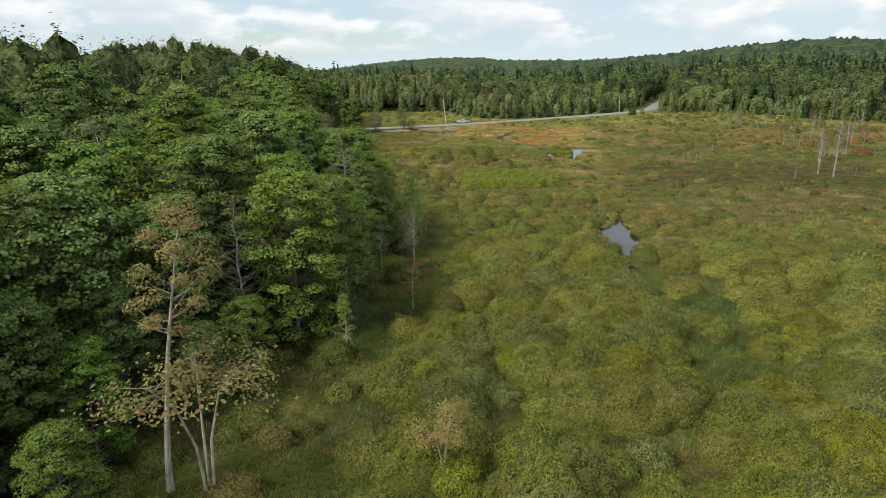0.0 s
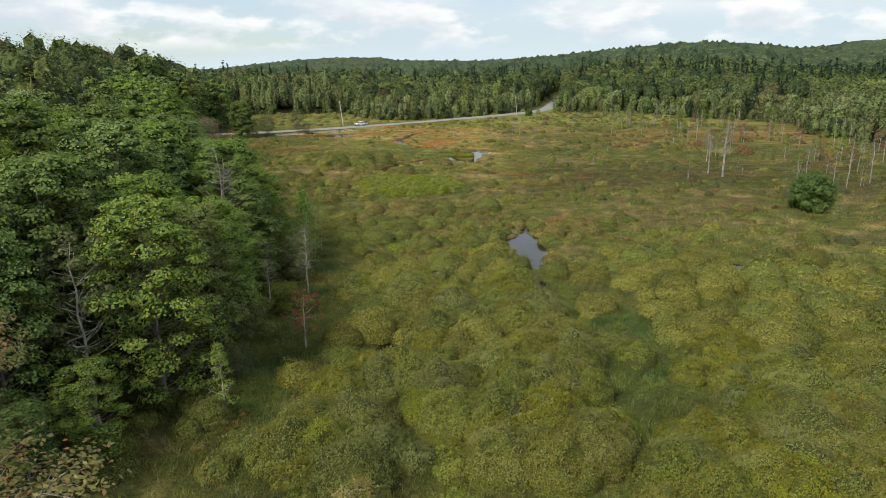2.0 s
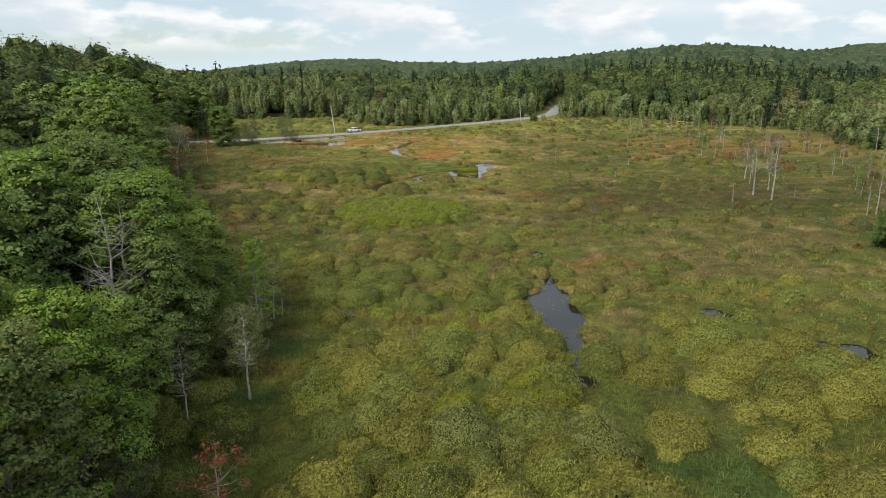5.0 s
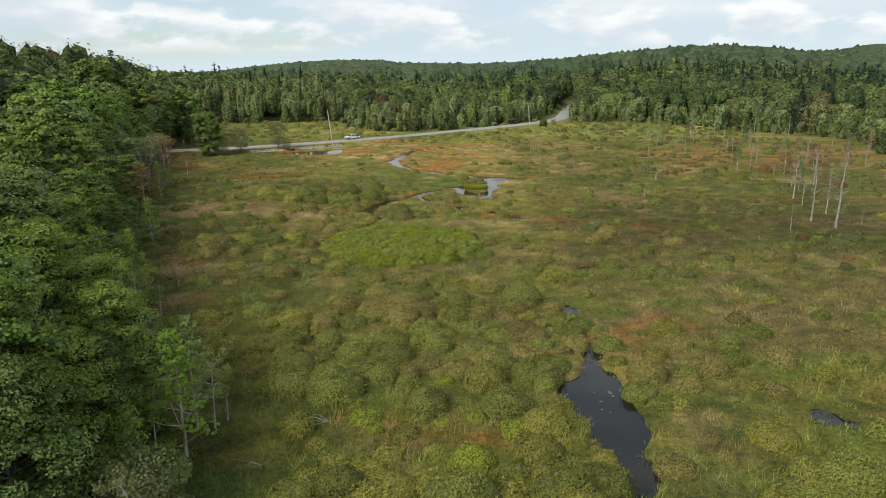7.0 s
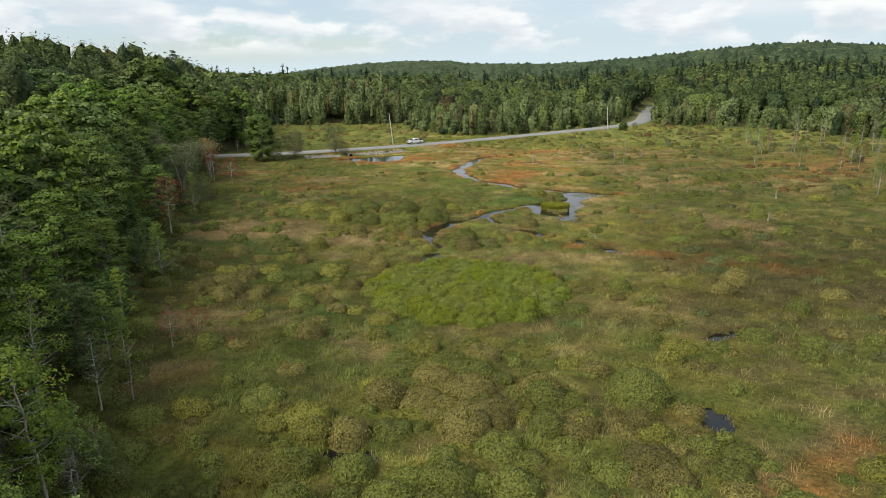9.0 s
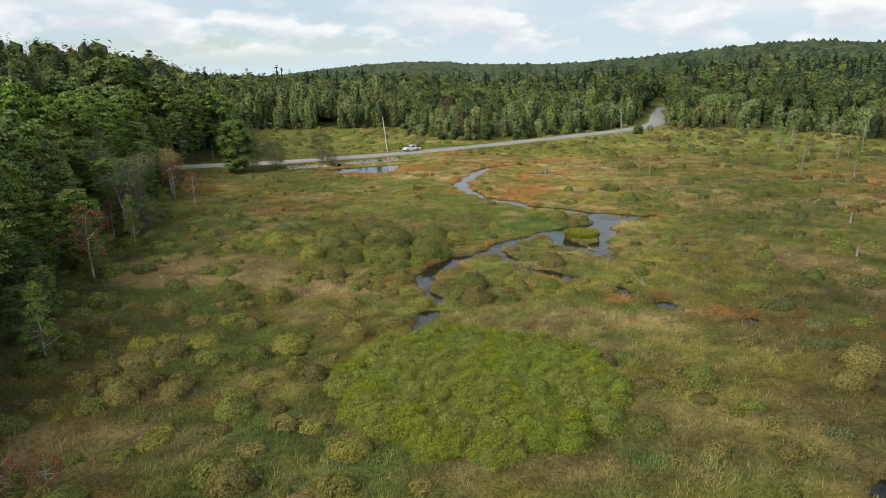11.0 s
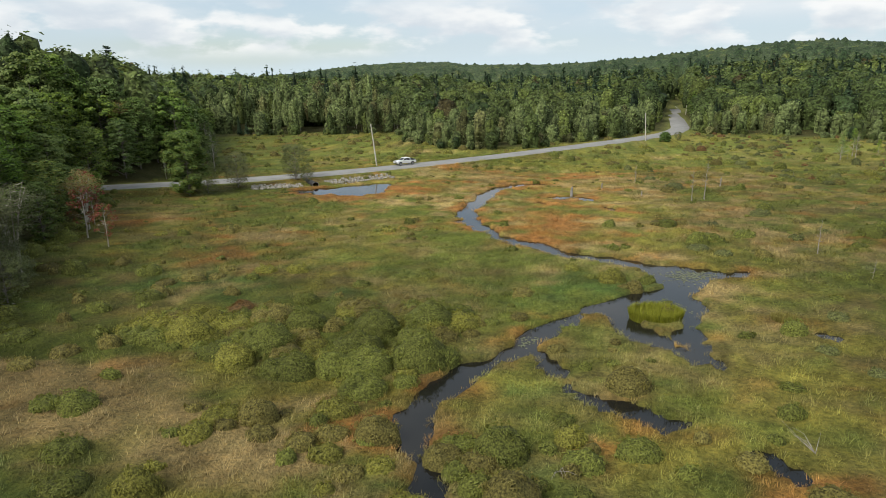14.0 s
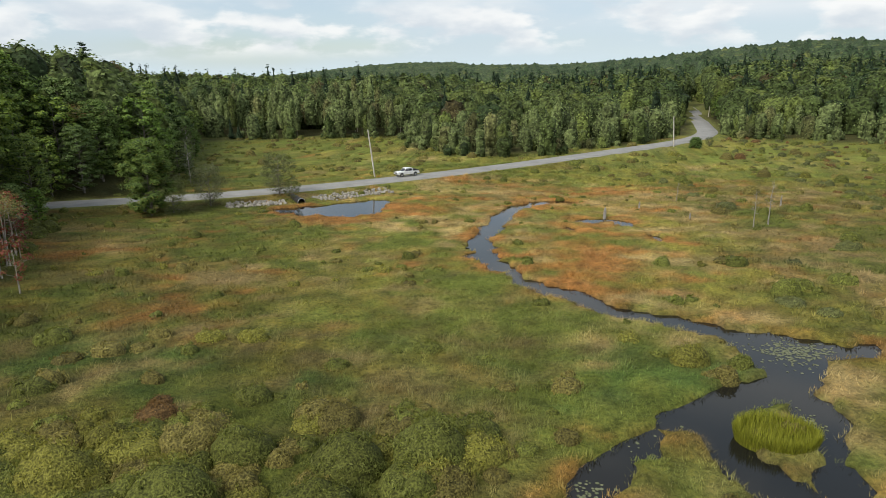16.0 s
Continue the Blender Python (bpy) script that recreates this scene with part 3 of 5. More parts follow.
def make_pine(seed):
    """White pine: whorls of level branches with tufts of needles, gaps between them."""
    rng = np.random.default_rng(seed)
    h, s = 17.0, Shape()
    s.tube([(0, 0, -0.3), (0.1, 0.05, h * 0.5), (0.0, 0.0, h)], [0.24, 0.15, 0.02], 7)
    P, Nn, z = [], [], h * 0.26
    while z < h - 0.3:
        u = (z / h - 0.26) / 0.74
        reach = (0.45 + 3.3 * (1 - u) ** 0.7) * rng.uniform(0.75, 1.15)
        for k in range(int(rng.integers(4, 7))):
            a, ln = rng.uniform(0, 6.28), reach * rng.uniform(0.55, 1.15)
            tip = np.array([ln * math.cos(a), ln * math.sin(a), z + ln * rng.uniform(0.02, 0.3) + 0.15 * u])
            foot = np.array([0.0, 0.0, z])
            s.tube([tuple(foot), tuple((foot + tip) * 0.5 - [0, 0, 0.05]), tuple(tip)], [0.04, 0.028, 0.008], 3)
            n = int(10 + 26 * ln)
            f = rng.uniform(0.30, 1.04, (n, 1))
            q = foot + (tip - foot) * f + rng.normal(size=(n, 3)) * [0.20, 0.20, 0.09] * (0.4 + 0.35 * ln)
            P.append(q); Nn.append(np.array([0, 0, 1.0]) + rng.normal(size=(n, 3)) * 0.45)
        z += rng.uniform(0.42, 0.72) * (1.15 - 0.4 * u)
    thing = empty("pine_tree", place(0, 0, -500))
    part("trunk", s.mesh("trunk", BARK), None, thing)
    V, F = leaf_cards(np.concatenate(P), np.concatenate(Nn), 0.42, 0.15, rng)
    part("crown", mesh_from("crown", V, F, NEEDLE), None, thing)
    return thing


def make_clump(seed, h, stems, mat, leaf_mat, name, low=0.42, thick=0.12):
    """Several thin pale stems from one root, leaning apart under a light crown."""
    rng = np.random.default_rng(seed)
    s, P, Nn = Shape(), [], []
    for k in range(stems):
        a, out = 6.283 * k / stems + rng.uniform(-0.5, 0.5), h * rng.uniform(0.14, 0.42)
        d = np.array([math.cos(a), math.sin(a), 0.0])
        pts = [d * 0.15 + [0, 0, -0.2], d * out * 0.18 + [0, 0, h * 0.4], d * out * 0.5 + [0, 0, h * 0.72], d * out + [0, 0, h * rng.uniform(0.84, 1.0)]]
        s.tube([tuple(p) for p in pts], [thick, thick * 0.75, thick * 0.45, 0.012], 6)
        for j in range(12):
            f = rng.uniform(low, 1.0)
            i = min(2, int(f * 3)); base = pts[i] + (pts[i + 1] - pts[i]) * (f * 3 - i)
            t = rng.normal(size=3) * [1, 1, 0.3]; t /= np.linalg.norm(t)
            tip = base + t * rng.uniform(0.7, 1.9) + [0, 0, 0.25]
            s.tube([tuple(base), tuple(tip)], [0.022, 0.005], 3)
            n = 60
            P.append(tip + rng.normal(size=(n, 3)) * [0.5, 0.5, 0.24]); Nn.append(np.array([0, 0, 0.9]) + t * 0.4 + rng.normal(size=(n, 3)) * 0.4)
    thing = empty(name, place(0, 0, -500))
    part("trunk", s.mesh("trunk", mat), None, thing)
    V, F = leaf_cards(np.concatenate(P), np.concatenate(Nn), 0.2, 0.12, rng, 0.4)
    part("crown", mesh_from("crown", V, F, leaf_mat), None, thing)
    return thing


USED = set()


def plant(template, x, y, size=1.0, turn=None, z=None, label=""):
    """Puts the template itself at its first use, and a copy after that."""
    turn = RNG.uniform(0, 360) if turn is None else turn
    z = float(height(np.array([x]), np.array([y]))[0]) if z is None else z
    m = place(x, y, z - 0.05, turn, size)
    if template.name in USED:
        ob = copy_thing(template, m)
    else:
        USED.add(template.name)
        template.matrix_basis = m
        ob = template
    if label:
        tagged(ob, label)
    return ob


def kind_of(template, label, category, group):
    tagged(template, label, category, group)
    return template


MAPLE = [kind_of(make_tree("maple_tree", 12.5, 0.07, 3.3, 105, 150, 0.165, 100 + i, BARK, f, sh, flat=0.38, core=0.5, spread_of=(0.19, 0.38), broad=0.8), lab, "tree", "trees along the marsh edge")
         for i, (f, sh, lab) in enumerate([(LEAF, "round", "leafy green broadleaf tree at the marsh edge"), (LEAF_LIGHT, "high", "light green maple with a loose airy crown"),
                                           (LEAF, "high", "tall green maple with layered branches"), (LEAF_DARK, "round", "dark green dense broadleaf tree"), (LEAF_LIGHT, "round", "yellow-green young maple with spreading crown")])]
WOODT = [kind_of(make_tree("broadleaf_tree", 14.0, 0.08, 3.6, 80, 76, 0.235, 140 + i, BARK, f, sh, flat=0.38, core=0.55, spread_of=(0.2, 0.38), broad=0.8), lab, "tree", "trees along the marsh edge")
         for i, (f, sh, lab) in enumerate([(LEAF, "round", "green broadleaf tree in the edge of the wood"), (LEAF_DARK, "high", "dark green oak in the edge of the wood"), (LEAF_LIGHT, "high", "pale green maple in the edge of the wood"), (LEAF, "high", "green loose-crowned tree in the wood edge")])]
DEEPT = [kind_of(make_tree("forest_tree", 14.0, 0.1, 3.9, 54, 44, 0.42, 150 + i, BARK, f, sh, flat=0.5, core=0.66, spread_of=(0.2, 0.36), broad=0.8), lab, "tree", "trees of the west wood")
         for i, (f, sh, lab) in enumerate([(LEAF, "round", "tall green broadleaf tree inside the wood"), (LEAF_DARK, "round", "tall dark green oak inside the wood"), (LEAF, "high", "tall green maple inside the wood")])]
PINE = [kind_of(make_pine(160 + i), "tall dark green white pine above the wood", "tree", "pines") for i in range(2)]
DEAD = [kind_of(make_tree("dead_tree", 10, 0.3, 1.6, 0, 0, 0.3, 180 + i, DEADWOOD, None, girth=1.2, twigs=tw, lean=ln), lab, "dead tree", "dead trees in the marsh")
        for i, (tw, ln, lab) in enumerate([(16, 0.5, "bare grey dead tree with short broken twigs"), (6, -0.4, "bleached leaning snag with few twigs"), (34, 0.2, "dead tree with many bare grey branches"), (2, 0.7, "bare pale dead pole of a tree")])]
ANTLER = kind_of(make_tree("dead_tree", 14.5, 0.35, 3.4, 13, 0, 0.3, 190, DEADWOOD, None, "high", girth=0.9, twigs=40), "large bare grey dead tree with forked branches", "dead tree", "dead trees in the marsh")
RUST = kind_of(make_tree("birch_tree", 13.3, 0.58, 1.75, 26, 150, 0.13, 200, BARK_PALE, LEAF_RUST, "high", lean=2.1, twigs=8, crook=0.35), "slender pale-barked tree with browning orange leaves", "tree", "trees along the marsh edge")
RUST2 = kind_of(make_clump(203, 7.0, 3, BARK_PALE, LEAF_RUST, "small_maple", 0.7, 0.09), "small forked tree with sparse rusty leaves", "tree", "trees along the marsh edge")
REDT = kind_of(make_tree("red_maple", 4.5, 0.3, 1.3, 16, 36, 0.2, 207, BARK_PALE, LEAF_RED, "high", twigs=10), "small red maple turning autumn red", "tree", "young maples in the marsh")
YOUNG = kind_of(make_tree("young_tree", 5.5, 0.2, 1.2, 22, 60, 0.16, 209, BARK_PALE, LEAF_LIGHT, "cone", twigs=8), "thin young larch-like tree with sparse yellow-green leaves", "tree", "young trees in the marsh")
GREYT = kind_of(make_tree("dying_tree", 11, 0.35, 1.7, 22, 34, 0.26, 211, BARK_PALE, LEAF_GREY, "high", twigs=50), "half-dead grey tree with thin foliage", "tree", "trees along the marsh edge")
ROUND = kind_of(make_tree("round_tree", 4.8, 0.08, 2.9, 80, 90, 0.20, 213, BARK, LEAF_DARK, "round", flat=0.7, core=0.6, broad=0.8), "low rounded dark green tree standing in the meadow", "tree", "trees in the meadow")

CLUMP = kind_of(make_clump(221, 9.0, 6, BARK_PALE, LEAF_GREY, "birch_clump"), "clump of thin pale birch stems leaning out of the wood", "tree", "trees along the marsh edge")
WAYSIDE = kind_of(make_tree("wayside_tree", 9.8, 0.05, 3.2, 95, 120, 0.20, 223, BARK, LEAF_LIGHT, "round", flat=0.5, core=0.6, broad=0.8), "full green broadleaf tree beside the road", "tree", "trees beside the road")
YELLOWB = kind_of(make_tree("birch_tree", 10.0, 0.38, 2.1, 26, 70, 0.17, 225, BARK_PALE, LEAF_LIGHT, "high", lean=0.9, twigs=16), "pale-stemmed birch with yellowing leaves at the marsh edge", "tree", "trees along the marsh edge")
BUSHY = kind_of(make_tree("roadside_tree", 6.5, 0.12, 2.7, 44, 80, 0.22, 215, BARK, LEAF_GREY, "high", twigs=20), "grey-green bushy tree on the road bank", "tree", "trees beside the road")

# trees that stand out along the edge of the wood
plant(RUST, -15.5, -10, 1.0, 0)
plant(RUST2, -13.4, -10.2, 1.0, 20)
plant(MAPLE[3], -21.5, -10.5, 0.7)
plant(MAPLE[3], -24.5, -7.0, 0.75)
plant(GREYT, -18.3, 3.6, 1.0)
plant(MAPLE[4], -15.7, 6.2, 0.98, 0)
plant(MAPLE[0], -21.0, 1.0, 0.9)
plant(MAPLE[3], -17.2, -3.5, 0.62)
plant(MAPLE[1], -15.3, 10.6, 0.88, 40)
plant(MAPLE[4], -15.7, 15.4, 0.86)
plant(MAPLE[1], -16.2, 20.3, 0.78)
plant(MAPLE[0], -16.8, 27.4, 0.86)
plant(MAPLE[4], -17.4, 32.2, 0.72)
plant(MAPLE[4], -19.5, 14.5, 1.0)
plant(MAPLE[0], -18.8, 17.6, 0.85)
plant(GREYT, -28.2, 5.4, 1.35)
plant(MAPLE[2], -23.5, 10, 1.1)
plant(ANTLER, -17.4, 23.2, 0.95, 10)
plant(ANTLER, -18.2, 26.4, 0.92, 130)
plant(MAPLE[2], -18.5, 29, 0.95)
plant(MAPLE[3], -17.5, 34.5, 0.85)
plant(REDT, -9.3, 14.2, 0.95)
plant(RUST2, -3.3, -7.7, 0.5, 200)
plant(YOUNG, -28.7, 61, 1.0)
plant(YELLOWB, -20.8, 45.0, 0.9)
plant(MAPLE[4], -18.2, 37.8, 0.75)
plant(DEAD[0], -24.6, 57, 0.36)
plant(GREYT, -57.5, 127.5, 0.7)
plant(GREYT, -58.6, 126.2, 0.6)
plant(REDT, -55.0, 117.5, 1.1)
plant(REDT, -65.5, 152, 1.1)
plant(ROUND, 50.5, 58.5, 1.0)
plant(WAYSIDE, -63.8, 176.2, 1.15)
plant(BUSHY, -61.0, 177.5, 0.85)
plant(CLUMP, -57.5, 128.0, 1.05, 20)
plant(CLUMP, -61.5, 125.5, 1.1, 140)
plant(CLUMP, -54.0, 119.0, 0.9, 250)
plant(REDT, -55.2, 139.5, 1.2)
plant(REDT, -45.5, 99.5, 1.75)
plant(REDT, -26.4, 65.0, 0.75)
plant(REDT, -24.9, 66.2, 0.6)
plant(YELLOWB, -27.4, 52.8, 0.95)
plant(REDT, -66.5, 152.5, 1.75)
plant(REDT, -61.0, 144.0, 1.5)
plant(RUST2, -64.0, 148.5, 1.1)
plant(RUST2, -88.0, 196.0, 1.6)
plant(BUSHY, -57.5, 182.5, 1.15)
plant(BUSHY, -49.0, 190.2, 1.25)
plant(BUSHY, -46.2, 188.6, 0.6)
plant(ROUND, 38.5, 267.0, 0.6)
plant(BUSHY, 43.5, 272.0, 0.5)
plant(BUSHY, 62, 296.0, 0.8)
for bx_, by_, bs_ in ((72.5, 366, 0.8), (75.0, 376, 0.85), (79.0, 390, 0.9), (84.5, 408, 0.9), (69.5, 352, 0.7), (78.0, 381, 0.8)):
    plant(WOODT[int(bx_) % 4], bx_, by_, bs_)
for px_, py_, s_ in ((-128, 256.7, 1.3), (-140, 285, 1.0)):
    plant(PINE[int(s_ * 10) % 2], px_, py_, s_)
# snags of the meadow
for i, (x, y, hh) in enumerate([(43.5, 85, 5), (44.3, 86.5, 4), (51, 88, 10.5), (50, 92, 8), (68.6, 194, 5.4), (26.4, 140.4, 10.8), (27.2, 131.0, 6.4), (19.6, 181.5, 4.2), (23.7, 173.3, 5.6),
                                (21.4, 171.8, 4.6), (64, 72.5, 10), (69, 76, 8.5), (55, 89, 7), (73, 103, 9), (67, 122, 7), (71, 153, 6), (78, 92, 9), (80, 110, 8), (61, 104, 6.5), (84, 128, 9),
                                (74, 88, 7), (58, 76, 4.5), (88, 100, 10), (90, 118, 9), (58, 98, 4), (62, 82, 6), (16, 190, 3), (52, 172, 5), (93, 140, 8), (48, 200, 4), (85, 84, 9), (66, 90, 8)]):
    plant(DEAD[(i * 7 + i // 3) % 4], x, y, hh / 9.6)
rg = np.random.default_rng(5)
for i in range(130):
    x, y = rg.uniform(44, 112), rg.uniform(66, 235)
    if x < 48 + max(0, y - 130) * 0.18 or in_right(np.array([x]), np.array([y]))[0] > 2:
        continue
    t = [YOUNG, DEAD[2], REDT, REDT, YOUNG, DEAD[0], GREYT][i % 7]
    plant(t, x, y, rg.uniform(0.7, 1.25) * (0.62 if t is GREYT else 0.65 if t in (DEAD[0], DEAD[2]) else 1))

# young growth in front of the wood
for i in range(26):
    y = rg.uniform(4, 150)
    x = float(np.interp(y, FOREST_Y, FOREST_X)) + rg.uniform(-0.5, 3.5)
    t = [YOUNG, BUSHY, YOUNG, YELLOWB if y < 60 else BUSHY, GREYT, BUSHY][i % 6]
    plant(t, x, y, {0: 1.0, 2: 1.2, 4: 0.5, 5: 0.75}.get(i % 6, 0.5) * rg.uniform(0.75, 1.2))
# the edge of the wood on the west side
taken = [(-15.3, 10.6), (-15.7, 15.4), (-16.2, 20.3), (-16.8, 27.4), (-17.4, 32.2), (-15.7, 6.2), (-21, 1), (-17.2, -3.5), (-15.5, -10), (-13.4, -10.2), (-18.3, 5), (-17, 11.5), (-19.5, 14.5), (-18.8, 17.6), (-17.4, 23.2), (-18.2, 26.4), (-15.8, 20.2), (-15.5, 17.0), (-18.5, 29), (-17.5, 34.5)]
for i in range(3200):
    y = rg.uniform(-24, 300)
    x = float(np.interp(y, FOREST_Y, FOREST_X)) - rg.uniform(0.5, 11)
    gap = 3.5 if y < 70 else 4.4
    if any((x - a) ** 2 + (y - b) ** 2 < gap * gap for a, b in taken) or float(road_at(np.array([x]), np.array([y]))[0][0]) < 7:
        continue
    taken.append((x, y))
    deep_in = float(np.interp(y, FOREST_Y, FOREST_X)) - x
    size = rg.uniform(0.68, 0.98) + 0.026 * deep_in + 0.1 * float(step(y, 60, 120))
    if deep_in < 4.5:
        size *= rg.uniform(0.42, 0.9)
    if rg.uniform() < 0.05:
        t, size = GREYT, size * 1.05
    elif y < 56 and deep_in < 6:
        t = MAPLE[(0, 1, 3, 2, 4, 2, 0)[rg.integers(7)] if y > 0 else (3, 0, 3)[rg.integers(3)]]
    else:
        t = WOODT[rg.integers(4)] if y < 196 else DEEPT[rg.integers(3)]
        if y > 110 and rg.uniform() < 0.025:
            t, size = PINE[rg.integers(2)], size * 0.72
    plant(t, x, y, size)


# ---- woods farther off: one mass of leaf clumps ----
def wood_body(kind, seed, rings, sides):
    """A crown 1 m high and of radius 1, lumpy all round: corners ring by ring."""
    rng = np.random.default_rng(seed)
    foot = {"leaf": 0.03, "pine": 0.10, "high": 0.26}[kind]
    E, A = np.meshgrid(np.linspace(0, 1, rings) ** (1.0 if kind == "pine" else 0.6), np.arange(sides) * 2 * math.pi / sides, indexing="ij")
    n = fbm(1.9 * np.cos(A) + 5.2 * E + seed * 7.3, 1.9 * np.sin(A) - 4.6 * E + seed * 3.1, 500, 2) - 0.5
    if kind == "pine":
        R = (1.0 - 0.97 * E) * (0.78 + 0.34 * ((E * (rings - 1)) % 2)) * rng.uniform(0.7, 1.2, E.shape)
    else:
        R = np.sqrt(np.clip(1 - (np.abs(E - 0.42) / 0.60) ** 2.2, 0.01, 1)) * (1 + 1.5 * n) * rng.uniform(0.88, 1.1, E.shape)
    R[-1] = 0.02
    Z = foot + (1 - foot) * (E - (0 if kind == "pine" else 0.03) * (E == 1)) * (1 + (0.25 * n if kind != "pine" else 0 * n))
    return np.c_[(R * np.cos(A)).ravel(), (R * np.sin(A)).ravel(), Z.ravel()]


def build_woods(name, spots, cards, label, seed, rings=8, sides=11, slim=1.0):
    """spots: rows of x, y, z, height, radius, kind and a colour. Lumpy crowns painted shade-dark, with leaf sprays on
    them.
    """
    rng = np.random.default_rng(seed)
    kinds = ("leaf", "pine", "high")
    bodies = {k: [wood_body(k, seed % 50 + j, rings, sides) for j in range(7)] for k in kinds}
    n = np.arange(rings * sides).reshape(rings, sides)
    quad = np.stack([n[:-1], np.roll(n[:-1], -1, 1), np.roll(n[1:], -1, 1), n[1:]], -1).reshape(-1, 4)
    Vs, Cs, Ms, Ts = [], [], [], []
    for x, y, z, h, r, kind, col in spots:
        B = bodies[kinds[int(kind)]][rng.integers(7)]
        a = rng.uniform(0, 6.28); ca, sa = math.cos(a), math.sin(a)
        B = np.c_[B[:, 0] * ca - B[:, 1] * sa, B[:, 0] * sa + B[:, 1] * ca, B[:, 2]]
        Ms.append(B * [r * slim, r * slim, h * 0.97] + [x, y, z]); Ts.append(np.tile(np.asarray(col), (len(B), 1)))
        i = rng.integers(sides, len(B), cards)
        Q = B[i] * rng.uniform(slim - 0.05, 1.08, (cards, 1)) ** [1, 1, 0.3] + rng.normal(size=(cards, 3)) * [0.10, 0.10, 0.02]
        M = np.c_[B[i, :2] * 0.9, 0.75 + 0.5 * B[i, 2]] + rng.normal(size=(cards, 3)) * 0.36
        size = 0.66 * math.sqrt(4.5 * r * h / cards)
        V, _ = leaf_cards(Q * [r, r, h] + [x, y, z], M, size, size * 0.7, rng)
        Vs.append(V); Cs.append(np.tile(np.asarray(col), (len(V), 1)))
    V = np.concatenate(Vs)
    tagged(new(name, mesh_from(name, V, np.arange(len(V)).reshape(-1, 4), STUFF, False, np.concatenate(Cs))), label, "woodland", kind="stuff")
    F = (np.arange(len(Ms))[:, None, None] * rings * sides + quad[None]).reshape(-1, 4)
    tagged(new(name + "_crowns", mesh_from(name + "_crowns", np.concatenate(Ms), F, WOOD_SHADE_MASS, True, np.concatenate(Ts))), label, "woodland", kind="stuff")


def wood_colours(A, pines, rng):
    n = len(A)
    v = rng.uniform(0.70, 1.28, (n, 1))
    q = fbm(A[:, 0] * 0.02, A[:, 1] * 0.02, 77)[:, None]
    c = np.array([0.084, 0.126, 0.036]) * (1 - q) + np.array([0.155, 0.195, 0.060]) * q
    u = rng.uniform(size=n)
    c[u < 0.30] = (0.062, 0.098, 0.034)
    c[u < 0.15] = (0.125, 0.105, 0.04)
    c[u < 0.125] = (0.17, 0.215, 0.055)
    dm = np.maximum(in_right(A[:, 0], A[:, 1]), in_back(A[:, 0], A[:, 1]))
    young = ((dm > 0) & (dm < 32))[:, None] * step(u, 0.1, 0.2)[:, None]
    c = c * (1 - young) + (np.array([0.200, 0.250, 0.092]) + (u[:, None] > 0.88) * np.array([0.03, -0.01, 0.0])) * young
    c[np.asarray(pines) == 1] = (0.044, 0.076, 0.036)
    return c * v


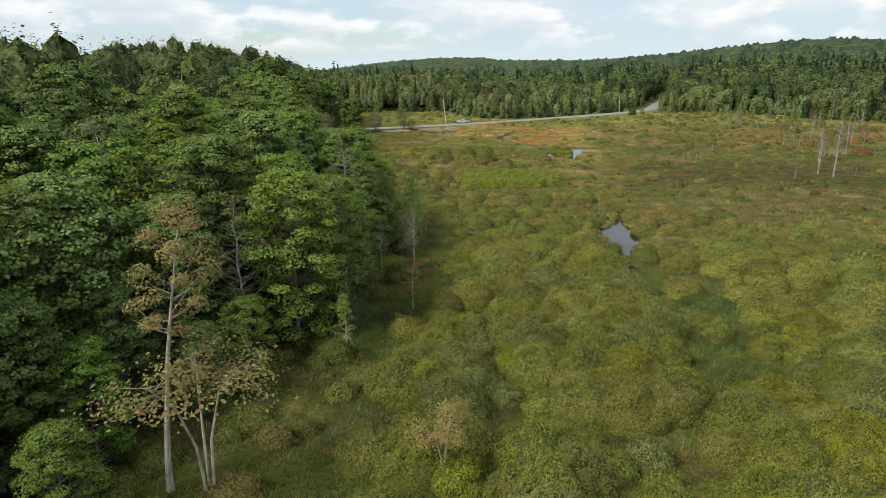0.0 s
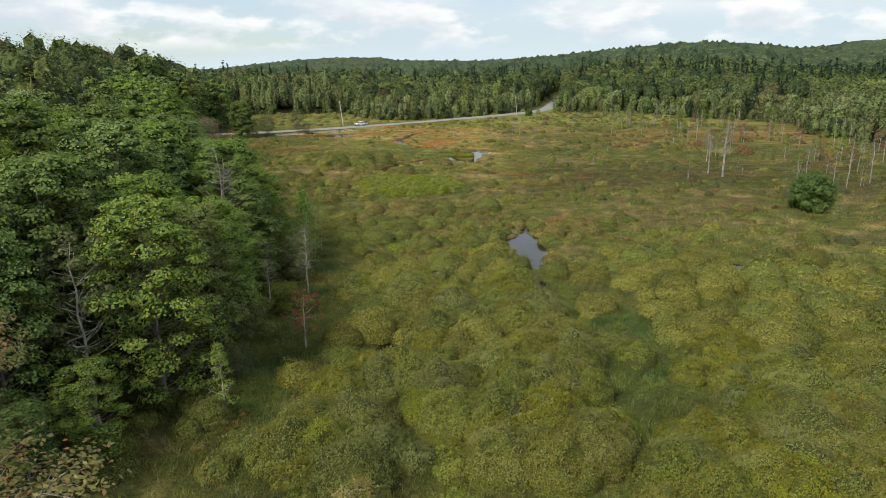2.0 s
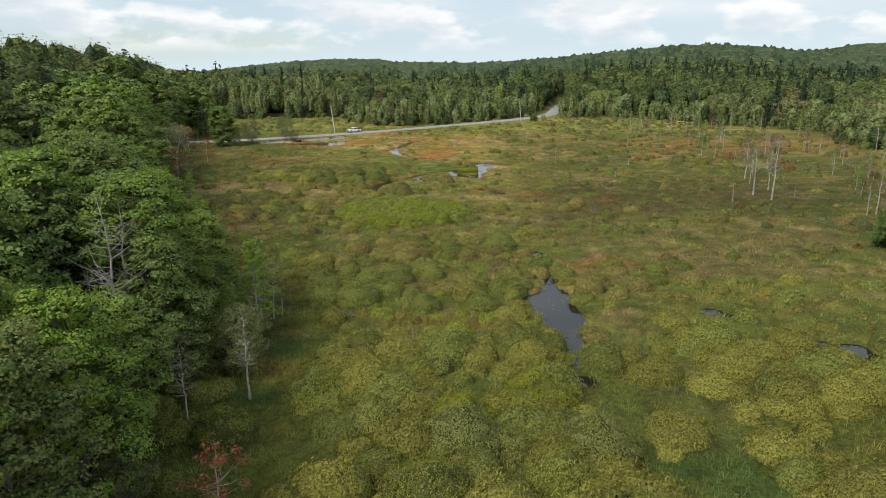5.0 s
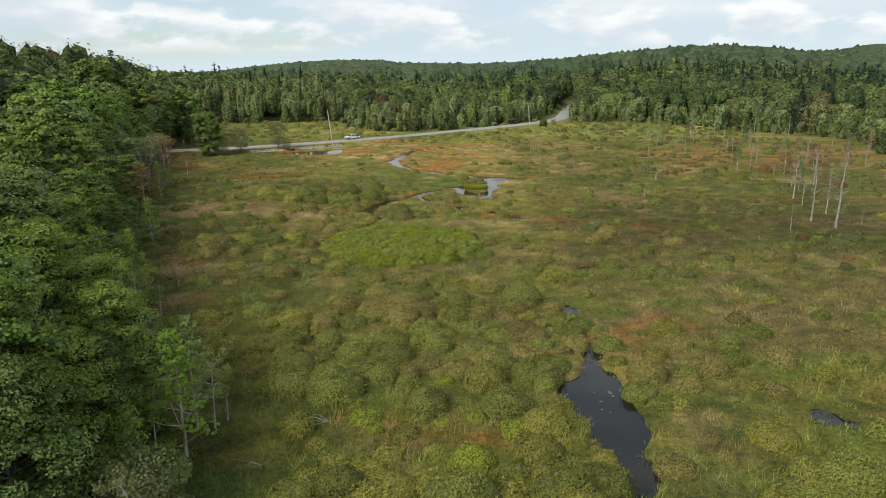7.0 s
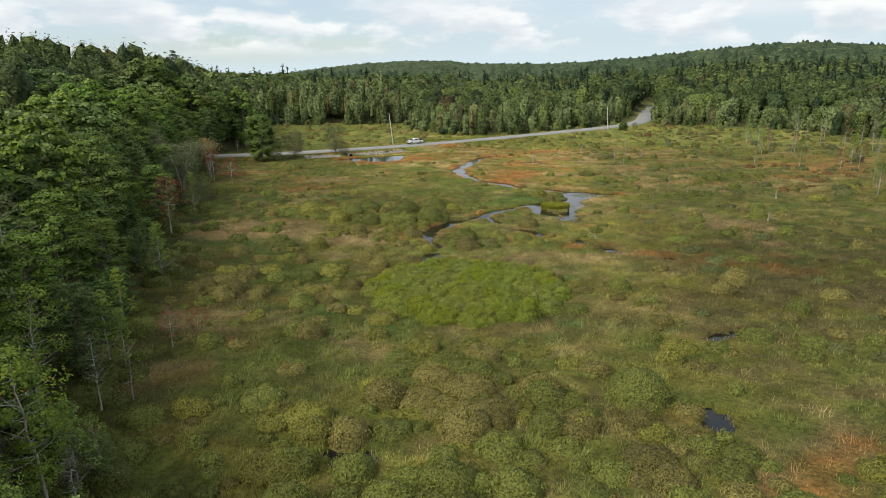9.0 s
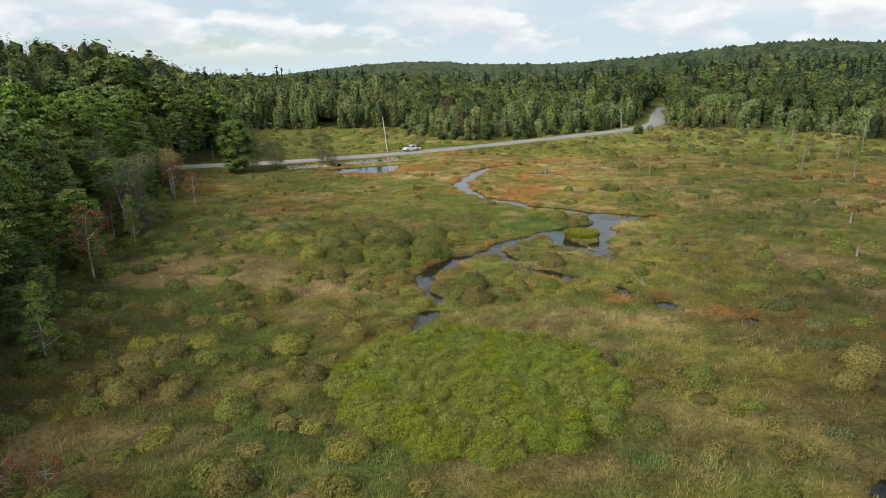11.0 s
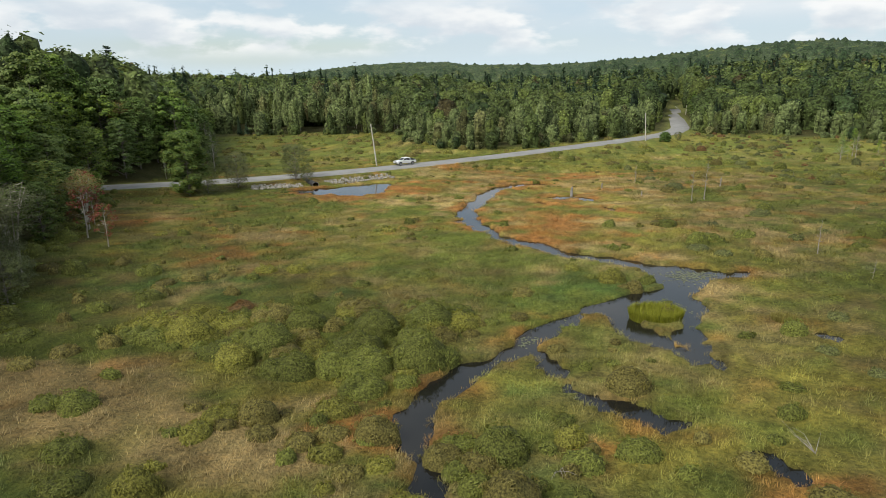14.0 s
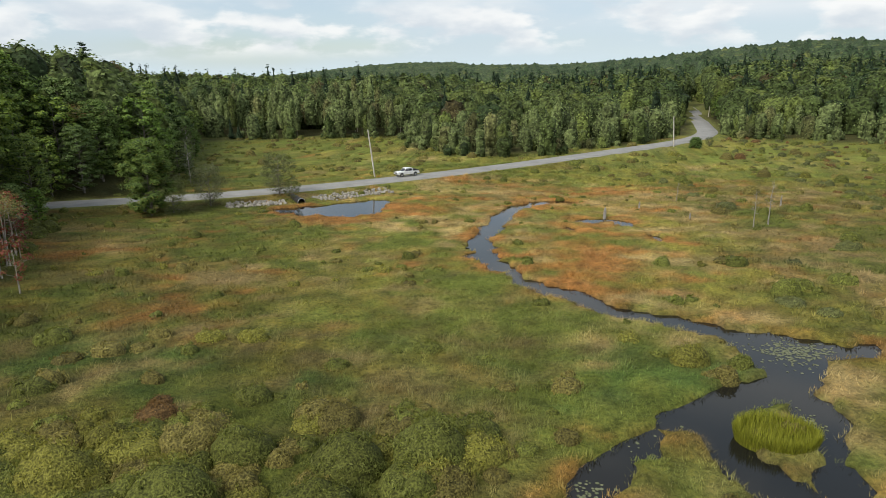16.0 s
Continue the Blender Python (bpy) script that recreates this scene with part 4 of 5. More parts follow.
def wood_spots():
    rng = np.random.default_rng(11)
    near, far, west, close, margin, front = [], [], [], [], [], []
    # deep part of the west wood
    for y in np.arange(-70, 330, 5.4):
        for k in range(8):
            x = float(np.interp(y, FOREST_Y, FOREST_X)) - 10.5 - k * 5.2 + rng.uniform(-2, 2)
            yy = y + rng.uniform(-2, 2)
            (close if (k < 3 or (k < 5 and y < 58)) and -30 < y < 200 else west if y < 200 else near).append((x, yy, rng.uniform(11.5, 17) + 3.5 * min(1, k / 4) + 2.0 * float(step(y, 90, 150) * (1 - step(y, 175, 215))) + 1.2 * float(step(y, 60, 20)), rng.uniform(3.3, 4.8), False))
    # woods beyond the road, on the east side and up the hills
    r, AZ, RR, SS = 130.0, [], [], []
    while r < 620:
        s = 4.6 + r * 0.0105
        wide = radians(118 if r < 300 else 90)
        n = int(wide * r / s)
        AZ.append(radians(-40) + wide * (np.arange(n) + rng.uniform(0, 1, n)) / n)
        RR.append(r + rng.uniform(-0.5, 0.5, n) * s)
        SS.append(np.full(n, s))
        r += s * 0.95
    AZ, RR, SS = np.concatenate(AZ), np.concatenate(RR), np.concatenate(SS)
    X, Y = RR * np.sin(AZ), 60 + RR * np.cos(AZ)
    dl, dm = in_left(X, Y), np.maximum(in_right(X, Y), in_back(X, Y))
    ok = ((dm >= 0) | (dl > 90) | ((dl > 0) & (Y > 325))) & (road_at(X, Y)[0] > np.where(RR < 480, 7.5, 4))
    tall_block = step(X, -45, -62) * step(Y, 300, 330)
    edge = np.maximum(step(dm, 2, 62), tall_block)
    n = len(X)
    pines = (rng.uniform(size=n) < (0.08 + 0.17 * (fbm(X * 0.01, Y * 0.01, 61) > 0.5)) * edge * (1 - 0.7 * tall_block)).astype(int)
    patch = fbm(X * 0.03, Y * 0.03, 63)
    hh = (rng.uniform(3.5, 9.5, n) * (1 - edge) + (rng.uniform(9.5, 15, n) + 6 * (patch - 0.3) + 3.5 * tall_block) * edge) * np.where(pines == 1, 1.3, 1)
    rad = np.minimum(rng.uniform(0.5, 0.8, n) * SS * np.where(pines == 1, 0.8, 1), 0.42 * hh + 0.6)
    for row in zip(X[ok].tolist(), Y[ok].tolist(), hh[ok].tolist(), rad[ok].tolist(), pines[ok].tolist(), RR[ok].tolist(), (dm < 34)[ok].tolist(), (dm < 85)[ok].tolist(), (tall_block > 0.5)[ok].tolist(), (dm < 12)[ok].tolist()):
        if row[6] and row[8]:
            # tall wood with bare lower trunks behind the far meadow
            for _ in range(2):
                margin.append((row[0] + rng.uniform(-3, 3), row[1] + rng.uniform(-3, 3), row[2] * rng.uniform(0.7, 1.12), rng.uniform(1.8, 3.6), 2))
        elif row[6] and row[5] < 360:
            # slim young trees of all heights stand loosely along the margin
            if row[9]:
                for _ in range(2):
                    margin.append((row[0] + rng.uniform(-4, 4), row[1] + rng.uniform(-5, 2), rng.uniform(1.4, 3.4), rng.uniform(1.0, 2.2), 0))
            for _ in range(2):
                h = row[2] * rng.uniform(0.55, 1.3)
                margin.append((row[0] + rng.uniform(-3, 3), row[1] + rng.uniform(-3, 3), h, (0.7 + 0.2 * h) * rng.uniform(0.7, 1.6), row[4]))
        else:
            (front if row[7] and row[5] < 420 else far if row[5] >= 360 else near).append(row[:5])
    return near, far, west, close, margin, front


def finish_woods():
    rng = np.random.default_rng(12)
    near, far, west, close, margin, front = wood_spots()
    for x, y, h, _, _ in close:
        near_cam = y < 62
        t = WOODT[rng.integers(4)] if near_cam else DEEPT[rng.integers(3)]
        plant(t, x, y, h / 14.0)
    for name, rows, cards, lab in (("west_wood", west, 560, "tall green broadleaf wood on the west side of the marsh"), ("wood_margin", margin, 190, "loose light green young wood along the margin of the marsh"), ("front_wood", front, 170, "mixed broadleaf trees and dark pines at the front of the woods"), ("woodland", near, 100, "mixed green woodland round the marsh"), ("far_woodland", far, 44, "mixed wood rising behind the marsh")):
        A = np.array([(a[0], a[1]) for a in rows])
        Z = height(A[:, 0], A[:, 1])
        C = wood_colours(A, [a[4] for a in rows], rng)
        build_woods(name, [(x, y, z - 0.4, h, r, p, c) for (x, y, h, r, p), z, c in zip(rows, Z, C)], cards, lab, 300, *((8, 11) if name != "far_woodland" else (6, 8)), 0.6 if name == "wood_margin" else 0.68 if name == "west_wood" else 0.82)
    # pale trunks along the margins of those woods
    s = Shape()
    A = np.array([(a[0], a[1]) for a in margin])
    edge = (A[:, 1] > 150) & (np.maximum(in_right(A[:, 0], A[:, 1]), in_back(A[:, 0], A[:, 1])) < 28)
    for (x, y, h, r, p), z, ok in zip(margin, height(A[:, 0], A[:, 1]), edge):
        if ok and h > 4 and rng.uniform() < 0.22:
            for _ in range(1):
                ox, oy = rng.uniform(-0.4, 0.4, 2)
                s.tube([(x + ox, y + oy, z - 0.3), (x + ox * 0.8, y + oy * 0.8, z + h * 0.5), (x + ox + rng.uniform(-.5, .5), y + oy, z + h * rng.uniform(0.5, 0.95))], [0.11, 0.085, 0.03], 4)
    ob = new("woodland_trunks", s.mesh("woodland_trunks", BARK_PALE))
    tagged(ob, "thin pale trunks along the edge of the woods", "woodland", kind="stuff")


finish_woods()


def build_canopy():
    """The closed canopy of the hills: crowns side by side, with pines standing out of it."""
    az = np.radians(np.arange(-46, 52, 0.14))
    rr = [560.0]
    while rr[-1] < 3300:
        rr.append(rr[-1] * 1.0105 + 0.6)
    A, R = np.meshgrid(az, np.array(rr))
    X, Y = R * np.sin(A), 60 + R * np.cos(A)
    size = 5.2 + R * 0.0024
    # crowns: a dome round each jittered cell centre
    best = np.full(X.shape, 9.0); kind = np.zeros(X.shape)
    lay = np.round(np.log2(size / 5.2) * 2) / 2
    cell = 5.2 * 2**lay
    cx, cy = np.floor(X / cell), np.floor(Y / cell)
    for i in (-1, 0, 1):
        for j in (-1, 0, 1):
            jx, jy = hash2(cx + i, cy + j, 5), hash2(cx + i, cy + j, 6)
            d = np.hypot(X / cell - (cx + i + jx), Y / cell - (cy + j + jy))
            hit = d < best
            best, kind = np.where(hit, d, best), np.where(hit, hash2(cx + i, cy + j, 7), kind)
    dome = np.sqrt(np.clip(1 - (best / 0.85) ** 2, 0, 1))
    pine = kind > 0.95
    Z = height(X, Y) + 9.5 + 3.6 * dome + (kind - 0.5) * 3 + np.where(pine, 5.0 * np.clip(1 - best / 0.6, 0, 1), 0) + (fbm(X * 0.3, Y * 0.3, 91, 2) - 0.5) * 2.0
    Z = np.where(R < 580, Z - 9, Z)
    q = fbm(X * 0.008, Y * 0.008, 78)
    shade = 0.86 * np.array([0.044, 0.072, 0.028]) * (1 - q[..., None]) + 0.86 * np.array([0.074, 0.100, 0.040]) * q[..., None]
    k2 = (kind * 7.3) % 1
    C = shade * (0.7 + 0.65 * k2[..., None])
    C = np.where((k2 > 0.93)[..., None], np.array([0.12, 0.135, 0.04]), C)
    C = np.where(pine[..., None], np.array([0.024, 0.045, 0.020]), C)
    n = np.arange(X.size).reshape(X.shape)
    F = np.stack([n[:-1, :-1], n[:-1, 1:], n[1:, 1:], n[1:, :-1]], -1).reshape(-1, 4)
    ob = new("hill_woodland", mesh_from("hill_woodland", np.c_[X.ravel(), Y.ravel(), Z.ravel()], F, CANOPY, True, C.reshape(-1, 3)))
    tagged(ob, "wooded hills of mixed broadleaf trees and pines", "woodland", kind="stuff")


build_canopy()

# ---- shrubs ----
def dome_height(x, y, seed, tall):
    """The top of a shrub of radius 1 over its middle: an uneven dome."""
    r = np.hypot(x, y)
    wav = fbm(np.asarray(x) * 2.1 + seed * 3.7, np.asarray(y) * 2.1 - seed * 1.9, 300, 2) - 0.5
    return tall * np.sqrt(np.clip(1 - (r * (1 + 0.5 * wav)) ** 2, 0, 1)) * (1 + 1.1 * wav)


def shrub_leaves(radius, tall, seed, puffs, per, leaf):
    """Puffs of small leaves over a dome of that radius; the leaves keep their size."""
    rng = np.random.default_rng(seed + 1)
    u, a = np.sqrt(rng.uniform(0, 1, puffs)) * 1.0, rng.uniform(0, 6.283, puffs)
    cx, cy = u * np.cos(a), u * np.sin(a)
    cz = dome_height(cx, cy, seed, tall) * rng.uniform(0.82, 1.08, puffs) * radius
    cx, cy = cx * radius, cy * radius
    C = np.repeat(np.c_[cx, cy, cz], per, axis=0)
    w = np.repeat(rng.uniform(0.15, 0.30, puffs) * (0.6 + 0.4 * radius), per)[:, None]
    q = rng.normal(size=C.shape); q /= np.linalg.norm(q, axis=1, keepdims=True)
    q *= rng.uniform(0.3, 1.0, (len(q), 1)) ** 0.5
    P = C + q * w * [1, 1, 0.75]
    out = np.c_[C[:, :2] / radius, np.full(len(C), 0.9)]
    return leaf_cards(P, out * [1.1, 1.1, 0.55] + q * 0.5 + rng.normal(size=C.shape) * 0.45, leaf, leaf * 0.33, rng, -1.3)


def shrub_mesh(radius, tall, seed, mat, puffs, per, leaf):
    V, F = shrub_leaves(radius, tall, seed, puffs, per, leaf)
    return mesh_from("foliage", V, F, mat)


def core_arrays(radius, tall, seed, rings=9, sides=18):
    """The dense inside of a shrub, to be coloured shade-dark: an uneven mound."""
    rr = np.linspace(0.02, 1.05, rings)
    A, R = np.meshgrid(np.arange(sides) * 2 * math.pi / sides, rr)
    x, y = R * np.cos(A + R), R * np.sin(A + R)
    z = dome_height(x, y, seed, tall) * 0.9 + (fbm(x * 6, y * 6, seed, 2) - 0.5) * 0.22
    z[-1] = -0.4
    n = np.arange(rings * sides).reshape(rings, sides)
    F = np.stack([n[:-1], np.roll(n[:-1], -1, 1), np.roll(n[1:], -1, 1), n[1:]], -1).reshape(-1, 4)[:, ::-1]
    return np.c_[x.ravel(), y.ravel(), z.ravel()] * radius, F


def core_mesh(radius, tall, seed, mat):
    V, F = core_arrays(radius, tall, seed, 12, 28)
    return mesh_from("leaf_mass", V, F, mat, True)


def stem_mesh(seed):
    rng = np.random.default_rng(seed)
    s = Shape()
    for _ in range(9):
        a, l = rng.uniform(0, 6.28), rng.uniform(0.3, 0.8)
        s.tube([(0.1 * math.cos(a), 0.1 * math.sin(a), -0.1), (l * 0.6 * math.cos(a), l * 0.6 * math.sin(a), 0.35), (l * math.cos(a), l * math.sin(a), rng.uniform(0.5, 0.8))], [0.025, 0.016, 0.005], 4)
    return s.mesh("stems", BARK)


def make_shrub(seed, mat, label, core, radius, tall):
    thing = empty("shrub", place(0, 0, -500))
    part("foliage", shrub_mesh(radius, tall, seed, mat, int(54 * radius**1.7), 50, 0.125), None, thing)
    part("leaf_mass", core_mesh(radius, tall, seed, SHADE_CORE[core]), None, thing)
    st = part("stem", stem_mesh(seed), None, thing)
    st.scale = (radius,) * 3
    return kind_of(thing, label, "shrub", "shrubs in the marsh")


# small, middling and large ones of each kind
SHRUBS = {k: [make_shrub(400 + 17 * j + i, m, lab, k, r, tall * rng_tall) for i, (r, rng_tall) in enumerate(((0.75, 1.1), (1.15, 1.0), (1.6, 0.95), (2.1, 0.85)))]
          for j, (k, m, lab, tall) in enumerate((("y", SHRUB_Y, "rounded yellow-green willow shrub in the marsh", 0.92), ("g", SHRUB_G, "rounded dull green willow shrub in the marsh", 0.85),
                                                 ("b", SHRUB_B, "bright green leafy shrub among sedge", 0.75), ("o", SHRUB_O, "olive-brown low shrub in the marsh", 0.62), ("r", SHRUB_R, "rust-coloured low shrub in the marsh", 0.55)))}
SHRUB_R0 = (0.75, 1.15, 1.6, 2.1)


def plant_shrub(k, x, y, size, z):
    i = int(np.argmin([abs(math.log(size / r)) for r in SHRUB_R0]))
    plant(SHRUBS[k][i], x, y, size / SHRUB_R0[i], z=z)


STUFF_COL = {"y": (0.195, 0.188, 0.036), "g": (0.150, 0.165, 0.034), "b": (0.19, 0.22, 0.026), "o": (0.185, 0.16, 0.045), "r": (0.170, 0.100, 0.036), "d": (0.128, 0.138, 0.046)}


def shrub_density(x, y, a):
    """Chance of a shrub, and its kind."""
    d = 0.12 + 0.62 * float(step(a, 0.46, 0.64))
    kinds, size = "gogygoyo", 1.0
    if y < 34 and -8 < x < 40:
        d, kinds, size = 0.45 + 0.9 * float(step(a, 0.36, 0.52)), "yygyyygg", 1.75
        if 9 < x < 17 and y > 2:
            d *= 0.15
        if y < 9:
            d, size = min(1.5, d * 1.3), 2.0
    if ((x + 5.5) / 9.0) ** 2 + ((y - 79.5) / 8.5) ** 2 < 1:
        d = 0.0
    if x + 0.25 * y < 0 and y > 60:
        d, kinds = max(d, 0.3), "ggoggo"
    if -32 < x < -9 and 70 < y < 97 and not ((x + 5.5) / 9.0) ** 2 + ((y - 79.5) / 8.5) ** 2 < 1:
        d, kinds, size = 0.45 + 0.4 * float(step(a, 0.4, 0.55)), "oygoyo", 0.95 if y < 89 else 0.8
    if ((x + 1) / 13) ** 2 + ((y - 52) / 13) ** 2 < 1:
        d, kinds, size = 1.3, "ggoygog", 1.3
    if ((x + 12) / 26) ** 2 + ((y - 119) / 11) ** 2 < 1:
        d, kinds, size = 0.25 + 0.35 * float(step(a, 0.42, 0.56)), "ggoog", 0.75
    if ((x + 23) / 15) ** 2 + ((y - 115.5) / 5.5) ** 2 < 1:
        d, kinds, size = 1.5, "ygogygyog", 1.55
    if ((x + 26) / 5) ** 2 + ((y - 120) / 2.2) ** 2 < 1:
        d, kinds, size = 0.8, "rrg", 1.0
    if ((x + 0) / 9) ** 2 + ((y - 39) / 6) ** 2 < 1:
        d, kinds, size = 0.7, "ybgy", 1.1
    if ((x - 3) / 7) ** 2 + ((y - 51) / 5) ** 2 < 1:
        d, kinds, size = 1.3, "ogog", 1.1
    if ((x + 16) / 6) ** 2 + ((y - 109) / 4.5) ** 2 < 1:
        d, kinds, size = 1.5, "ggyg", 1.5
    if y > 131:
        d, size, kinds = d * 0.55, 0.62, "gogoyogy"
    if x < float(np.interp(y, FOREST_Y, FOREST_X)) + 2.5:
        d, kinds, size = 0.8, "ggg", 1.2
    if y > 215:
        d, size = 0.16, 1.0
    if x > 12 and 62 < y < 215:
        d, kinds, size = 0.07 + 0.26 * float(step(a, 0.44, 0.6)), "dgdodgog", 1.0
    if x > 42:
        d, kinds = 0.16 + 0.2 * float(a > 0.5), "dgdoydgdor"
    return d, kinds, size


def scatter_shrubs():
    rng = np.random.default_rng(21)
    rows, cand = [], []
    for y in np.arange(-20, 322, 1.75):
        for x in np.arange(-110, 104, 1.75):
            xx, yy = x + rng.uniform(-0.9, 0.9), y + rng.uniform(-0.9, 0.9)
            if abs(xx - (-0.06 * yy)) > 32 + 0.62 * (yy + 30):
                continue
            cand.append((xx, yy))
    C = np.array(cand)
    for (xx, yy), a in zip(cand, fbm(C[:, 0] * 0.06, C[:, 1] * 0.1, 51, 3).tolist()):
        d, kinds, size = shrub_density(xx, yy, a)
        if rng.uniform() < d * 0.62:
            rows.append((xx, yy, kinds[rng.integers(len(kinds))], min(2.2, size * 0.45 * math.exp(rng.uniform(0.0, 1.3)))))
    A = np.array([(a, b) for a, b, _, _ in rows])
    sh, rd = shore(A[:, 0], A[:, 1]), road_at(A[:, 0], A[:, 1])[0]
    dl, dr = in_left(A[:, 0], A[:, 1]), in_right(A[:, 0], A[:, 1])
    Z = height(A[:, 0], A[:, 1])
    ok = (in_back(A[:, 0], A[:, 1]) < 2) & (sh > 0.7) & (rd > 5.5) & (dl < 3.0) & (dr < 5)
    near, Vs, Cs, Ms, Mc = 0, [], [], [], []
    tem = []
    for r in (0.55, 0.9, 1.35, 1.9):
        for i in range(4):
            h = (0.38, 0.6, 0.5, 0.9)[i]
            tem.append((r, *[(shrub_leaves(r, h, 460 + i, max(6, int(p * r**1.6)), q, lf)[0], *core_arrays(r, h, 460 + i, rg_, sd)) for p, q, lf, rg_, sd in ((20, 20, 0.20, 6, 12), (11, 8, 0.36, 5, 9))]))
    count, Fs = 0, []
    # the broad bright thicket in the middle of the marsh
    for gy_ in np.arange(-7.5, 8, 1.55):
        for gx_ in np.arange(-8.5, 9, 1.55):
            bx, by = gx_ + rng.uniform(-0.45, 0.45), gy_ + rng.uniform(-0.45, 0.45)
            e = (bx / 8.7) ** 2 + (by / 8.0) ** 2
            if e < 1:
                plant_shrub("b", bx - 5.5, by + 79.5, (1.1 + 0.8 * math.sqrt(1 - e)) * rng.uniform(0.8, 1.15), 0.2)
    for (x, y, k, s), z, good in zip(rows, Z, ok):
        if not good:
            continue
        if near < 290 and ((((x + 23) / 15) ** 2 + ((y - 115.5) / 5.5) ** 2 < 1) or (((x + 16) / 6) ** 2 + ((y - 109) / 4.5) ** 2 < 1) or (-30 < x < -12 and 79 < y < 90 and rng.uniform() < 0.6) or (y < 12 and abs(x - 10) < 17) or (abs(x + 0.06 * y) < 11 and rng.uniform() < 0.45 and y < 116)):
            k = "g" if k == "d" else k
            plant_shrub(k, x, y, s, float(z)); near += 1
            continue
        a = rng.uniform(0, 6.28)
        r0, finer, coarser = tem[4 * int(np.argmin([abs(math.log(s / r)) for r in (0.55, 0.9, 1.35, 1.9)])) + rng.integers(4)]
        leaves, mound, faces = finer if abs(x + 0.06 * y) < 30 and y < 135 else coarser
        s, oval = s / r0, rng.uniform(0.65, 1.1)
        ca, sa = math.cos(a), math.sin(a)
        turn = lambda v: np.c_[(v[:, 0] * ca - v[:, 1] * sa) * s + x, (v[:, 0] * sa + v[:, 1] * ca) * s * oval + y, v[:, 2] * s * 0.95 + z]
        tone = np.array(STUFF_COL[k]) * rng.uniform(0.9, 1.5)
        Vs.append(turn(leaves)); Cs.append(np.tile(tone, (len(leaves), 1)))
        Ms.append(turn(mound)); Mc.append(np.tile(tone, (len(mound), 1)))
        Fs.append(faces + count); count += len(mound)
    V = np.concatenate(Vs)
    ob = new("marsh_scrub", mesh_from("marsh_scrub", V, np.arange(len(V)).reshape(-1, 4), STUFF, False, np.concatenate(Cs)))
    tagged(new("scrub_mounds", mesh_from("scrub_mounds", np.concatenate(Ms), np.concatenate(Fs), SCRUB_SHADE_MASS, True, np.concatenate(Mc))), "dense mounds inside low marsh scrub, coloured dark as shaded leaves", "scrub", kind="stuff")
    tagged(ob, "low scrub of willow and sweetgale over the marsh", "scrub", kind="stuff")


scatter_shrubs()


# ---- grass and sedge ----
def scatter_grass():
    rng = np.random.default_rng(31)
    n = 600000
    x, y = np.where(rng.uniform(size=n) < 0.93, rng.uniform(-75, 75, n), rng.uniform(-110, 10, n)), rng.uniform(-20, 235, n)
    y = np.where(x < -75, rng.uniform(190, 330, n), y)
    y = np.where((x < 10) & (rng.uniform(size=n) < 0.09), rng.uniform(215, 330, n), y)
    lane = np.abs(x + 0.06 * y)
    keep = rng.uniform(size=n) < np.where(lane < 13, 1.0, np.where(lane < 26, 0.62, np.where(lane < 45, 0.42, 0.25))) * np.where(y < 150, 1, 0.7)
    keep &= ((x + 5.5) / 8.4) ** 2 + ((y - 79.5) / 7.7) ** 2 > 1
    keep &= lane < 30 + 0.62 * (y + 30)
    x, y = x[keep], y[keep]
    sh = shore(x, y)
    keep = (sh > 0.12) & (road_at(x, y)[0] > 4.2) & (in_left(x, y) < 2) & (in_right(x, y) < 6) & (in_back(x, y) < 3)
    x, y, sh = x[keep], y[keep], sh[keep]
    z = height(x, y)
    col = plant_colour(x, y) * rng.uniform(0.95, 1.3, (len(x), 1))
    pale = rng.uniform(size=len(x)) < 0.025
    col[pale] = col[pale] * 0.5 + np.array([0.26, 0.22, 0.11]) * 0.5
    wide = (np.abs(x + 0.06 * y) >= 22) | (y > 205)
    lump = fbm(x * 0.55, y * 0.55, 71, 2)
    tall = (0.12 + 0.22 * step(lump, 0.3, 0.75) + 0.22 * step(vnoise(x * 1.25, y * 1.25, 81), 0.45, 0.9)) * np.where(sh < 3.0, 0.7, 1.0)
    blades = 5
    fine = np.abs(x + 0.06 * y) < 17
    some = rng.uniform(size=(blades, len(x))) < np.where(fine, 1.0, 0.58)
    V, C = [], []
    for b in range(blades):
        a = rng.uniform(0, 2 * np.pi, len(x))
        off = rng.uniform(0.0, 0.3, len(x))
        bx, by = x + off * np.cos(a + 1), y + off * np.sin(a + 1)
        h = tall * rng.uniform(0.55, 1.1, len(x))
        lean = h * rng.uniform(0.3, 1.2, len(x)) + 0.05
        w = rng.uniform(0.016, 0.034, len(x)) * np.where(wide, np.where(y > 130, 1.5, 0.95), np.where(fine, 0.62, 0.85))
        ux, uy = -np.sin(a) * w, np.cos(a) * w
        V.append(np.stack([np.c_[bx - ux, by - uy, z - 0.05], np.c_[bx + ux, by + uy, z - 0.05], np.c_[bx + lean * np.cos(a), by + lean * np.sin(a), z + h]], 1)[some[b]])
        C.append(np.repeat((col * rng.uniform(0.85, 1.15, (len(x), 1)))[some[b]], 3, axis=0))
    V, C = np.concatenate(V).reshape(-1, 3), np.concatenate(C)
    ob = new("marsh_grass", mesh_from("marsh_grass", V, np.arange(len(V)).reshape(-1, 3), GRASS, False, C))
    tagged(ob, "marsh sedge and grass in green, tan and rust", "grass", kind="stuff")


scatter_grass()

